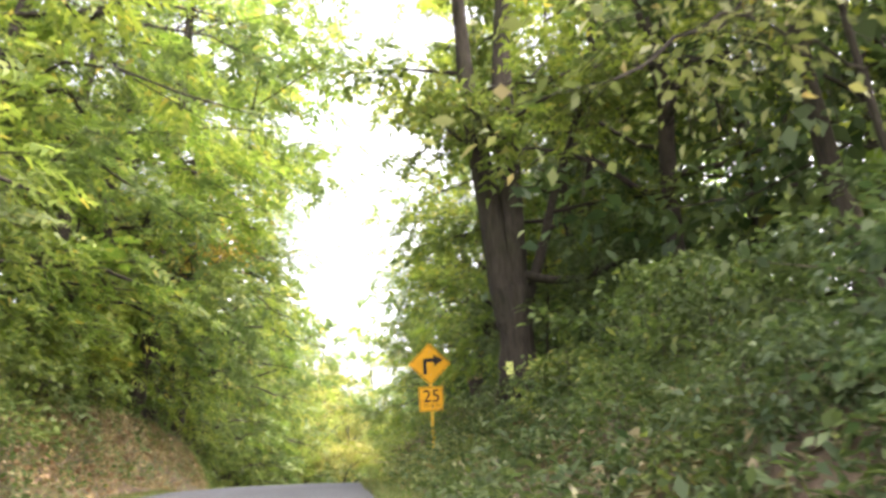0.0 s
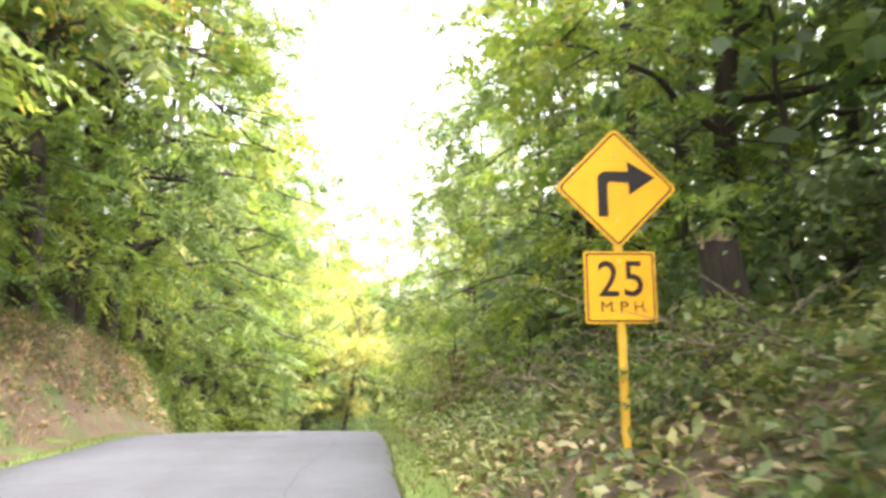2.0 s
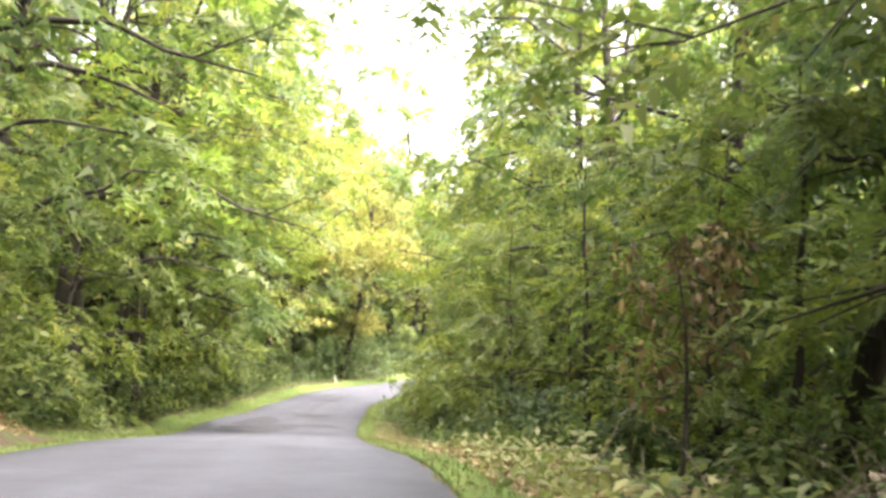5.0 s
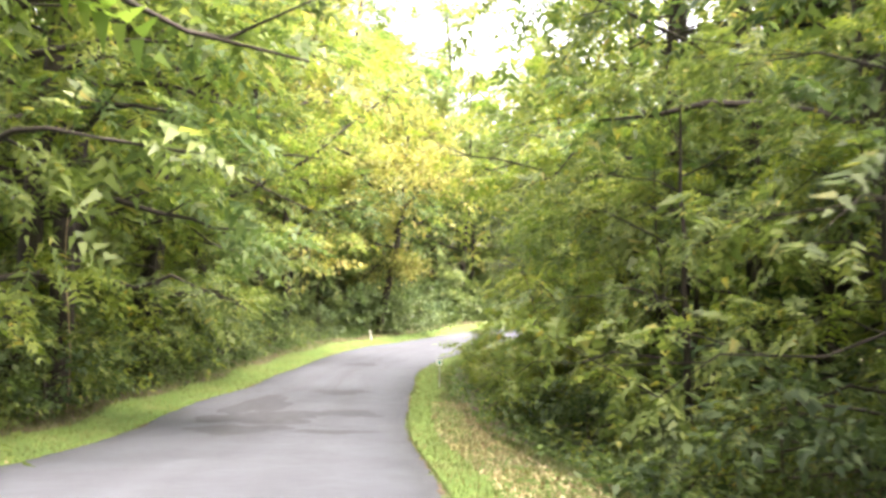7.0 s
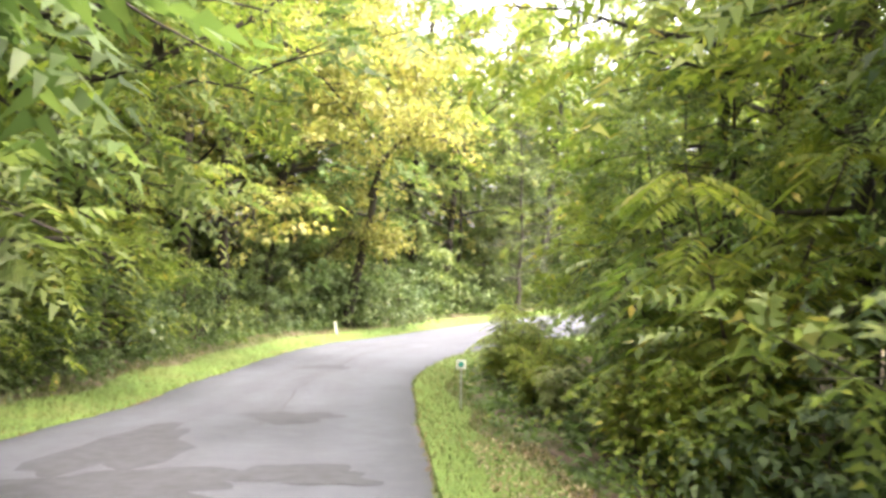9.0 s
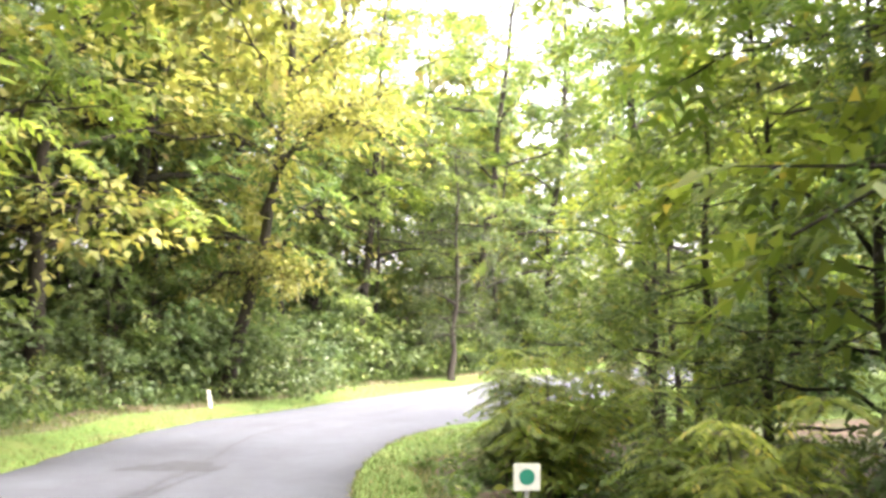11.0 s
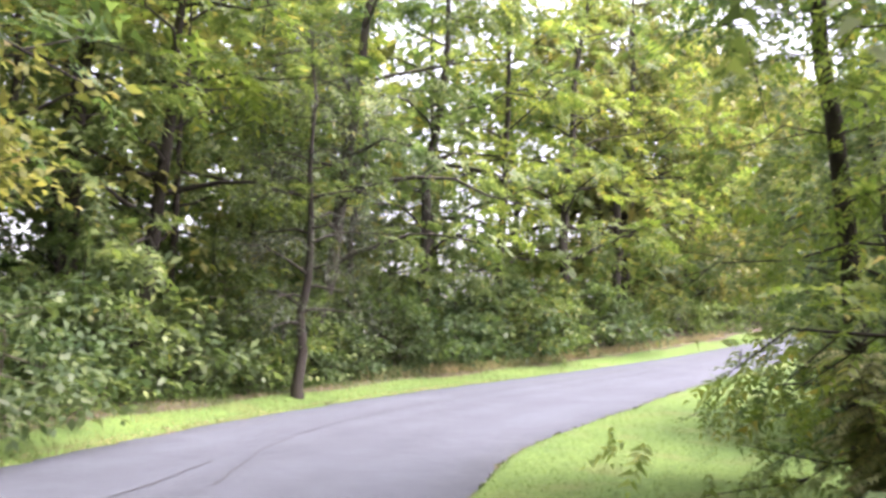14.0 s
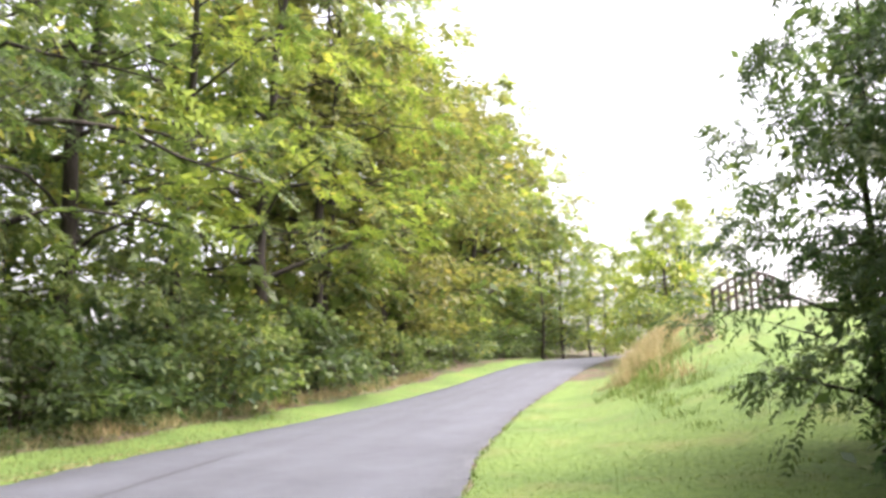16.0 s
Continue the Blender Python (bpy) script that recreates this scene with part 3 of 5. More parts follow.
def plant(kind, x, y, scale=1.0, spin=None, which=None, sink=0.05, tall=1.0, rng=None):
    """Stands a tree or shrub of that kind on the ground at x, y."""
    protos = KINDS[kind]
    rng = np.random.default_rng(int(abs(x) * 100 + abs(y) * 1000)) if rng is None else rng
    k = int(rng.integers(len(protos))) if which is None else which
    spin = rng.uniform(0, 6.283) if spin is None else spin
    m = Matrix.LocRotScale((x, y, gz(x, y) - sink), Euler((0, 0, spin)), None)
    ob = protos[k]
    if (kind, k) not in USED:
        USED.add((kind, k))
        ob.matrix_basis = m
    else:
        ob = copy_thing(ob, m)
    ob.scale = (scale, scale, scale * tall)
    return ob


def choose(weights, rng):
    names = list(weights)
    w = np.array([weights[n] for n in names], float)
    return names[int(rng.choice(len(names), p=w / w.sum()))]


def row(s0, s1, step, lat, weights, lo=0.8, hi=1.2, tall=1.0, lean=0, shift=0.0):
    """A loose row of plants along the road, lat(s) metres from the driven line."""
    rng = np.random.default_rng(int(abs(s0) * 1000 + s1 * 10 + step * 100 + lo * 37 + lat(s0) * 5 + 500))
    s = s0
    while s < s1:
        x, y = along(s + rng.uniform(-0.3, 0.3) * step, lat(s) + shift + rng.uniform(-0.4, 0.4))
        tx, ty = np.interp(s, RUN, WAY[:, 0]), np.interp(s, RUN, WAY[:, 1])
        spin = math.atan2(-tx * lean, ty * lean) + rng.uniform(-0.7, 0.7) if lean else None
        plant(choose(weights, rng), float(x), float(y), rng.uniform(lo, hi), spin=spin, tall=tall, rng=rng)
        s += step * rng.uniform(0.85, 1.15)


def spot(kind, s, l, scale=1.0, **more):
    x, y = along(s, l)
    return plant(kind, float(x), float(y), scale, **more)


LE, RE = left_edge, right_edge
# left wall of trees on the climb, then the wood along the bend; lean 1 is to the right, over the road
row(11, 26, 4.2, lambda s: LE(s) - 3.4, {"over": 1}, 1.1, 1.3, lean=1, shift=0.2)
row(26, 40, 4.0, lambda s: LE(s) - 2.8, {"green": 4, "bright": 4}, 1.15, 1.35, lean=1, shift=0.3)
row(12, 42, 2.9, lambda s: LE(s) - 4.0, {"wall": 1}, 0.85, 1.2, lean=1)
row(45, 56, 2.9, lambda s: LE(s) - 3.6, {"wall_green": 3, "wall": 1}, 0.85, 1.2, lean=1)
row(82, 112, 5.0, lambda s: LE(s) - 6.4, {"wall_green": 1}, 0.6, 0.85)
row(85, 112, 3.2, lambda s: LE(s) - 3.9, {"wall_green": 1}, 0.45, 0.65)
row(40, 62, 4.0, lambda s: LE(s) - 3.3, {"green": 5, "bright": 3}, 1.1, 1.3, lean=1, shift=0.4)
row(62, 76, 4.0, lambda s: LE(s) - 4.0, {"green": 4, "bright": 3}, 1.1, 1.3, lean=1)
row(4, 70, 6.5, lambda s: LE(s) - 10, {"back": 1}, 0.9, 1.15)
row(78, 104, 4.2, lambda s: LE(s) - 5.0, {"thin": 1}, 0.85, 1.1)
row(78, 104, 4.6, lambda s: LE(s) - 8.4, {"thin": 4, "olive": 1}, 0.9, 1.15)
row(80, 112, 5.0, lambda s: LE(s) - 11.5, {"back": 1}, 0.75, 0.95)
row(70, 112, 6.0, lambda s: LE(s) - 15, {"back": 1}, 0.9, 1.1)
row(72, 116, 6.0, lambda s: LE(s) - 18, {"back": 1}, 0.5, 0.7)
row(66, 120, 9.5, lambda s: LE(s) - 24, {"back": 1}, 1.0, 1.3)
row(98, 124, 4.0, lambda s: LE(s) - 4.4, {"green": 2, "olive": 5, "bright": 2}, 1.0, 1.2, lean=1)
row(124, 163, 4.8, lambda s: LE(s) - 4.8, {"green": 1, "olive": 4, "yellow": 1, "bright": 2}, 1.15, 1.35, lean=1)
row(126, 166, 5.0, lambda s: LE(s) - 8.5, {"back": 1}, 1.0, 1.25)
row(104, 164, 8.0, lambda s: LE(s) - 10, {"back": 1}, 1.0, 1.2)
# right side
# the first few stand out of view, added to shade the right bank
row(-4, 16, 3.6, lambda s: RE(s) + 6.0, {"thin": 3, "bright": 1}, 0.9, 1.1, lean=-1)
row(18, 36, 4.2, lambda s: RE(s) + 6.0, {"bright": 1, "thin": 2}, 0.9, 1.1, lean=-1, shift=-0.4)
row(36, 62, 5.2, lambda s: RE(s) + 8.3, {"green": 1}, 1.05, 1.2, tall=1.1, shift=-0.6)
row(12, 48, 5.0, lambda s: RE(s) + 13, {"back_dark": 1}, 0.9, 1.1)
row(8, 34, 7.0, lambda s: RE(s) + 12, {"back": 3, "thin": 1}, 0.85, 1.05)
row(64, 80, 6.0, lambda s: RE(s) + 12, {"back": 3, "thin": 1}, 0.85, 1.05)
row(64, 76, 6.0, lambda s: LE(s) - 3.6, {"fine": 1}, 0.7, 0.95)
row(44, 62, 4.6, lambda s: RE(s) + 5.8, {"fine": 1}, 0.7, 1.0)
row(62, 79, 2.8, lambda s: RE(s) + 5.8, {"fine": 1}, 0.75, 1.05)
row(62, 80, 6.2, lambda s: RE(s) + 8.2, {"bright": 1}, 1.0, 1.15)
row(8, 44, 6.0, lambda s: RE(s) + 9.3, {"back_dark": 1}, 0.8, 1.0)
row(6, 82, 9.0, lambda s: RE(s) + 19, {"back": 1}, 0.9, 1.2)
spot("bright", 75.0, 7.0, 0.9)
spot("bright", 79.0, 9.0, 0.95)
row(48, 64, 4.0, lambda s: RE(s) + 10.5, {"back_dark": 1}, 0.7, 0.9)
row(60, 80, 4.0, lambda s: RE(s) + 14.0, {"back": 1}, 0.8, 1.0)
row(76, 112, 4.4, lambda s: LE(s) - 13.0, {"back_dark": 1}, 0.75, 1.0)
row(82, 106, 3.6, lambda s: LE(s) - 9.8, {"shrub_dark": 1}, 2.0, 2.7)
row(78, 112, 3.4, lambda s: LE(s) - 7.6, {"shrub_dark": 2, "shrub": 1}, 1.5, 2.1)
# undergrowth
row(88, 118, 1.9, lambda s: LE(s) - verge_left(s) - 1.6, {"shrub": 2, "shrub_dark": 2}, 1.0, 1.5)
row(5, 12, 1.1, lambda s: LE(s) - 1.7, {"shrub": 2, "shrub_dark": 2}, 0.35, 0.6)
row(8, 15, 1.0, lambda s: LE(s) - 1.9, {"shrub": 2, "shrub_bright": 1}, 0.5, 0.8)
row(2, 20, 1.9, lambda s: LE(s) - 2.6, {"shrub": 2, "shrub_bright": 3}, 0.5, 0.9)
row(4, 30, 1.8, lambda s: LE(s) - 4.0, {"shrub": 2, "shrub_bright": 4}, 0.7, 1.3)
row(30, 52, 2.2, lambda s: LE(s) - 4.8, {"shrub": 3, "shrub_bright": 3}, 0.7, 1.2)
row(50, 112, 1.8, lambda s: LE(s) - verge_left(s) - 1.2, {"shrub": 3, "shrub_dark": 3}, 0.55, 1.1)
row(50, 112, 2.2, lambda s: LE(s) - verge_left(s) - 2.8, {"shrub": 2, "shrub_dark": 3}, 0.8, 1.4)
row(124, 168, 3.4, lambda s: LE(s) - 6.8, {"shrub": 1}, 1.6, 2.4)
row(50, 66, 2.2, lambda s: LE(s) - 3.2, {"shrub": 3, "shrub_bright": 1}, 0.8, 1.3)
row(64.5, 74, 3.6, lambda s: LE(s) - 5.4, {"wall_green": 1}, 0.6, 0.85)
row(66, 77, 2.6, lambda s: LE(s) - 3.1, {"wall": 1}, 0.5, 0.7)
row(50, 56, 3.0, lambda s: LE(s) - 3.6, {"wall": 1}, 0.5, 0.7)
row(112, 166, 2.8, lambda s: LE(s) - 3.0, {"shrub": 2, "shrub_dark": 2}, 0.7, 1.4)
row(2, 16, 1.5, lambda s: RE(s) + 2.5, {"shrub_dark": 2, "shrub": 1}, 0.3, 0.5)
row(4, 13, 1.2, lambda s: RE(s) + 3.7, {"shrub_dark": 3, "shrub": 1}, 0.45, 0.75)
row(10, 40, 2.2, lambda s: RE(s) + 4.6, {"shrub": 2, "shrub_dark": 3}, 0.45, 1.0)
row(46, 62, 3.4, lambda s: RE(s) + 4.6, {"fine": 1}, 0.65, 0.9)
row(64, 69, 2.2, lambda s: RE(s) + 3.7, {"sumac": 1}, 1.2, 1.5)
# the deep green half puts the shade of the low growth into leaf colour
row(45, 64, 2.1, lambda s: RE(s) + verge_right(s) + 1.8, {"shrub_near": 1, "shrub_dark": 1}, 0.65, 1.1)
row(42, 66, 2.4, lambda s: RE(s) + verge_right(s) + 3.6, {"shrub": 4, "shrub_dark": 1}, 0.8, 1.3)
row(64, 78, 2.0, lambda s: RE(s) + verge_right(s) + 2.1, {"shrub_near": 1}, 0.45, 0.75)
row(63, 78, 1.7, lambda s: RE(s) + verge_right(s) + 1.4, {"sumac": 1}, 0.42, 0.7)
# trees that stand out
spot("over", 38.0, 7.4, 0.95, spin=3.0, which=1)
for young_s, young_k in ((24.0, 0.75), (28.0, 0.8), (34.0, 0.8)):
    spot("wall", young_s, RE(young_s) + 5.0, young_k, spin=3.1, which=0)
for over_s, over_l in ((58.5, -7.5), (63.5, -7.3), (68.0, -7.2)):
    spot("over", over_s, over_l, 1.12, spin=0.15, which=1 if over_s == 63.5 else 0)
plant("cedar", 8.4, 98.9, 1.15)
spot("green", 87.0, -10.2, 1.25)
spot("bright", 83.5, -10.6, 1.25)
spot("yellow", 93.0, -10.5, 1.1, spin=2.4)
spot("yellow", 84.0, -9.4, 0.95, spin=0.6)
spot("yellow", 88.5, -11.5, 1.1, spin=4.0)
for far_s, far_l in ((82.0, -15.0), (86.0, -13.5), (90.0, -15.0), (95.0, -14.0)):
    spot("olive" if far_s == 90.0 else "green", far_s, far_l, 1.4)
spot("olive", 80.0, -12.5, 1.05)
plant("fine_dark", 14.7, 87.2, 0.6, tall=1.4)
plant("fine_dark", 15.2, 86.9, 0.7, tall=1.3)
plant("fine_dark", 16.6, 87.7, 0.65, tall=1.6)
plant("fine_dark", 17.2, 87.0, 0.8, tall=1.3)
plant("fine_dark", 15.8, 86.0, 0.9)
plant("fine_dark", 17.6, 89.3, 0.8, tall=1.25)
plant("back_dark", 21.6, 88.2, 0.62)
plant("back_dark", 20.0, 86.6, 0.55)
plant("shrub_dark", 14.0, 87.2, 0.8)
plant("shrub_dark", 15.2, 87.0, 1.1)
plant("fine", 9.2, 83.5, 0.55)
plant("wall_green", 10.3, 84.7, 0.5)
plant("sumac", 8.5, 82.9, 0.7)
plant("fine", 8.4, 81.2, 0.8, which=1)
plant("fine", 9.6, 82.6, 0.85, which=0)
spot("wall", 137.0, 4.9, 0.78, which=0)
spot("wall", 140.0, 6.2, 0.8, which=0)
spot("wall", 146.0, 4.6, 0.8, which=0)
spot("wall", 150.0, 0.0, 0.75, which=2)
spot("fine", 138.0, 5.4, 0.72, which=1)
spot("fine", 142.0, 5.0, 0.8, which=1)
spot("shrub_bright", 135.0, 4.8, 2.0)
spot("shrub_bright", 133.0, 3.6, 1.5)
spot("shrub", 128.0, 4.4, 1.0)
spot("wall", 150.0, -4.4, 1.25, which=1)
spot("wall", 155.0, -4.0, 1.15, which=0)
spot("wall", 160.0, -3.4, 1.1, which=1)
spot("wall", 164.0, -2.2, 1.0, which=2)
spot("bright", 97.0, LE(97.0) - 7.0, 1.35)
spot("bright", 68.0, RE(68.0) + 6.2, 1.05)
plant("fine_dark", 4.9, 14.1, 0.42)
plant("fine_dark", 5.9, 15.2, 0.5)
plant("fine_dark", 4.3, 16.6, 0.45)
for bx, by, bk in ((-2.3, 90.6, 0.95), (-0.9, 91.3, 1.0), (0.3, 91.7, 0.95), (-3.4, 90.2, 1.1), (1.6, 92.4, 1.0)):
    plant("shrub_dark", bx, by, bk)
spot("shrub", 20.0, 3.0, 0.4)
spot("shrub_dark", 20.9, 2.75, 0.35)

# ---------------------------------------------------------------- low growth, litter and grass
def scatter(rng, n, s0, s1, lat0, lat1):
    """n places on the ground between two lines beside the road."""
    s = rng.uniform(s0, s1, n)
    u = rng.uniform(0, 1, n)
    l = lat0(s) + (lat1(s) - lat0(s)) * u
    x, y = along(s, l)
    return np.stack([x, y, ground(x, y)], 1), u


def stuff(name, verts, faces, mat, label, category):
    tagged(new(name, mesh_of(name, verts, faces, mat)), label, category, kind="stuff")


def blade_material(name, low, mid, high, dry):
    def build(nt, b):
        geo = nt.nodes.new("ShaderNodeNewGeometry")
        tone = ramp(nt, geo.outputs["Random Per Island"], [(0.0, low), (0.5, mid), (0.85, high), (1.0, dry)])
        patch = ramp(nt, noise_of(nt, 0.7, 3.0), [(0.35, (0.85, 0.9, 0.85)), (0.7, (1.2, 1.12, 1.0))])
        tone = mix(nt, tone, patch, 1.0, "MULTIPLY")
        nt.links.new(tone, b.inputs["Base Color"])
        thin = nt.nodes.new("ShaderNodeBsdfTranslucent")
        nt.links.new(tone, thin.inputs[0])
        both = nt.nodes.new("ShaderNodeMixShader")
        both.inputs[0].default_value = 0.35
        nt.links.new(b.outputs[0], both.inputs[1])
        nt.links.new(thin.outputs[0], both.inputs[2])
        nt.links.new(both.outputs[0], nt.nodes["Material Output"].inputs[0])
    return material(name, build, 0.7)


GRASS = blade_material("grass_blades", (0.075, 0.125, 0.022), (0.122, 0.195, 0.034), (0.168, 0.235, 0.05), (0.2, 0.2, 0.075))
VERGE = blade_material("verge_blades", (0.085, 0.115, 0.035), (0.135, 0.165, 0.055), (0.19, 0.205, 0.08), (0.28, 0.21, 0.12))
STRAW = blade_material("dry_grass", (0.22, 0.19, 0.09), (0.36, 0.3, 0.16), (0.46, 0.39, 0.23), (0.2, 0.24, 0.08))
LITTER = foliage("fallen_leaves", (0.13, 0.08, 0.05), (0.26, 0.18, 0.115), (0.42, 0.34, 0.24), 0.15)


LITTER_RED = foliage("red_brown_leaves", (0.19, 0.105, 0.07), (0.34, 0.2, 0.135), (0.48, 0.34, 0.24), 0.15)


def blades(rng, at, height, width):
    n = len(at)
    a = rng.uniform(0, 6.283, n)
    side = np.stack([np.cos(a), np.sin(a), 0 * a], 1) * width * rng.uniform(0.6, 1.3, (n, 1))
    tip = rng.normal(0, 0.4, (n, 3)) * np.reshape(height, (-1, 1))
    tip[:, 2] = height * rng.uniform(0.5, 1.3, n)
    base = at - np.array([0, 0, 0.01])
    return np.stack([base - side, base + side, base + tip], 1).reshape(-1, 3), np.arange(3 * n).reshape(-1, 3)


def grass(name, seed, n, s0, s1, lat0, lat1, height, width, mat, label, clumps=0):
    """Blades of grass on a strip; with clumps, in that many tufts that thin out to the strip's edges."""
    rng = np.random.default_rng(seed)
    at, _ = scatter(rng, n, s0, s1, lat0, lat1)
    if clumps:
        heart = (s0 + s1) / 2 + rng.normal(0, 0.24, clumps) * (s1 - s0)
        reach = 0.5 + rng.normal(0, 0.22, clumps)
        lat = lat0(heart) + (lat1(heart) - lat0(heart)) * reach
        pick = rng.integers(0, clumps, n)
        x, y = along(heart[pick], lat[pick])
        x, y = x + rng.normal(0, 0.17, n), y + rng.normal(0, 0.17, n)
        at = np.stack([x, y, ground(x, y)], 1)
        height = height * rng.uniform(0.45, 1.25, clumps)[pick]
    v, f = blades(rng, at, height, width)
    stuff(name, v, f, mat, label, "grass")


grass("verge_grass", 40, 40000, 0, 112, lambda s: LE(s) + 0.04, lambda s: LE(s) - verge_left(s) - 0.5, 0.1, 0.012, VERGE, "short mown yellow-green grass along the road's edge")
grass("verge_grass", 41, 32000, 8, 84, lambda s: RE(s) - 0.04, lambda s: RE(s) + np.minimum(verge_right(s), 1.8) + 0.3, 0.1, 0.012, VERGE, "short mown green grass along the road's edge")
grass("lawn_grass", 42, 40000, 80, 112, lambda s: RE(s) - 0.05, lambda s: RE(s) + np.minimum(verge_right(s), 9.0), 0.06, 0.014, GRASS, "bright green mown lawn on a slope")
grass("dry_weeds", 43, 9000, 112, 140, lambda s: RE(s) + 2.2, lambda s: RE(s) + 4.7, 0.55, 0.014, STRAW, "tall tan dry weeds beside the road", clumps=170)
grass("dry_weeds", 44, 2500, 102, 126, lambda s: LE(s) - 1.5, lambda s: LE(s) - 2.6, 0.35, 0.015, STRAW, "tan dry weeds below the trees")
grass("grass_tufts", 47, 3800, 105, 121, lambda s: RE(s) + 2.4, lambda s: RE(s) + 4.8, 0.22, 0.012, GRASS, "rough unmown grass tufts in the lawn", clumps=70)
grass("bank_grass", 45, 9000, 4, 48, lambda s: LE(s) - 0.6, lambda s: LE(s) - 4.2, 0.3, 0.012, STRAW, "dry tufts on a bare earth bank")
grass("bank_grass", 46, 3500, 2, 44, lambda s: RE(s) + 0.3, lambda s: RE(s) + 4.0, 0.25, 0.012, GRASS, "rough grass and weeds on a bank")


def low_leaves(name, seed, n, s0, s1, lat0, lat1, tall, size, mat, label, category, flat=0.7):
    """Leaves of low plants standing in clumps, or lying on the ground where tall is nought."""
    rng = np.random.default_rng(seed)
    if tall > 0:
        heads, _ = scatter(rng, n // 14, s0, s1, lat0, lat1)
        at = np.repeat(heads, 14, 0)
        r = rng.uniform(0.5, 1.4, (len(heads), 1)).repeat(14, 0)
        off = rng.normal(0, 0.16, (len(at), 3)) * r
        off[:, 2] = np.abs(rng.normal(0.3, 0.35, len(at))) * tall * r[:, 0]
        at = at + off
    else:
        at, _ = scatter(rng, n, s0, s1, lat0, lat1)
        at[:, 2] += rng.uniform(0.01, 0.04, n)
    out = unit(rng.normal(0, 1, (len(at), 3)) * np.array([1, 1, 0.2]))
    v = leaves(rng, at, out, size, flat)
    stuff(name, v, quads(len(at)), mat, label, category)


low_leaves("weeds", 59, 11500, 13, 48, lambda s: RE(s) + 0.7, lambda s: RE(s) + 5.5, 0.4, 0.16, LEAF_PALE, "pale broad-leaved weeds among litter on the bank", "weeds")
# darker leaf colour here stands in for tree shade on the near bank
low_leaves("weeds", 60, 21000, 0, 18, lambda s: RE(s) + 0.6, lambda s: RE(s) + 6.0, 0.45, 0.13, LEAF_DARK, "broad-leaved weeds on the bank, tree shade put into their deep green", "weeds")
low_leaves("weeds", 61, 7000, 6, 46, lambda s: LE(s) - 0.8, lambda s: LE(s) - 2.6, 0.28, 0.12, LEAF, "scattered green weeds on the bare bank", "weeds")
low_leaves("weeds", 50, 5000, 0, 40, lambda s: RE(s) + 0.9, lambda s: RE(s) + 6.5, 0.42, 0.13, LEAF_DARK, "low broad-leaved weeds covering the bank", "weeds")
low_leaves("weeds", 51, 3500, 2, 44, lambda s: RE(s) + 0.4, lambda s: RE(s) + 4.0, 0.3, 0.12, LEAF, "low green weeds covering the bank", "weeds")
low_leaves("fallen_leaves", 52, 25000, 14, 48, lambda s: RE(s) + 0.5, lambda s: RE(s) + 7.5, 0, 0.15, LITTER, "pale and brown fallen leaves on the bank", "leaves", 0.7)
low_leaves("fallen_leaves", 62, 5000, 1, 14, lambda s: RE(s) + 1.5, lambda s: RE(s) + 6.0, 0.12, 0.14, LITTER, "pale and brown fallen leaves caught in the weeds", "leaves", 0.7)
low_leaves("fallen_leaves", 53, 20000, 4, 51, lambda s: LE(s) - 0.7, lambda s: LE(s) - 3.4, 0, 0.15, LITTER_RED, "reddish-brown fallen leaves on an earth bank", "leaves", 0.6)
low_leaves("weeds", 54, 9000, 0, 30, lambda s: LE(s) - 2.4, lambda s: LE(s) - 5.4, 0.4, 0.13, LEAF_BRIGHT, "light green weeds above the bank", "weeds")
low_leaves("weeds", 55, 22000, 40, 112, lambda s: LE(s) - verge_left(s) - 0.1, lambda s: LE(s) - verge_left(s) - 2.6, 0.45, 0.13, LEAF, "low green weeds below the trees", "weeds")
low_leaves("weeds", 64, 7000, 62, 82, lambda s: RE(s) + 2.0, lambda s: RE(s) + 8.5, 0.6, 0.15, LEAF, "green weeds below the roadside saplings", "weeds")
low_leaves("weeds", 56, 6500, 38, 80, lambda s: RE(s) + verge_right(s) + 0.1, lambda s: RE(s) + verge_right(s) + 2.4, 0.4, 0.13, LEAF, "low green weeds beside the verge", "weeds")
low_leaves("fallen_leaves", 57, 13000, 38, 66, lambda s: RE(s) + 0.55, lambda s: RE(s) + 1.5, 0, 0.07, LITTER, "small brown fallen leaves on the verge", "leaves", 0.95)
low_leaves("fallen_leaves", 63, 3500, 80, 106, lambda s: LE(s) - 0.3, lambda s: LE(s) + 0.12, 0, 0.055, LITTER, "tan fallen leaves and grit along the asphalt edge", "leaves", 0.9)
low_leaves("fallen_leaves", 58, 900, 10, 100, lambda s: LE(s) - 0.1, lambda s: LE(s) + 0.5, 0, 0.05, LITTER, "small fallen leaves along the asphalt edge", "leaves", 0.95)

# ---------------------------------------------------------------- the warning sign
SIGN_YELLOW = material("sign_yellow", plain_build((0.74, 0.37, 0.003), 0.08, 3.0), 0.7)
SIGN_BLACK = material("sign_black", plain_build((0.009, 0.008, 0.009), 0.1, 8.0), 0.8)
SIGN_BROWN = material("sign_dark_brown", plain_build((0.016, 0.006, 0.005), 0.12, 8.0), 0.8)
POST_YELLOW = material("post_yellow", plain_build((0.66, 0.4, 0.03), 0.15, 9.0), 0.55)
STEEL = material("galvanised_steel", plain_build((0.32, 0.32, 0.31), 0.15, 20.0), 0.45)
WHITE = material("weathered_white", plain_build((0.7, 0.7, 0.66), 0.12, 14.0), 0.6)
TEAL = material("teal_green_paint", plain_build((0.01, 0.22, 0.17), 0.1, 10.0), 0.5)
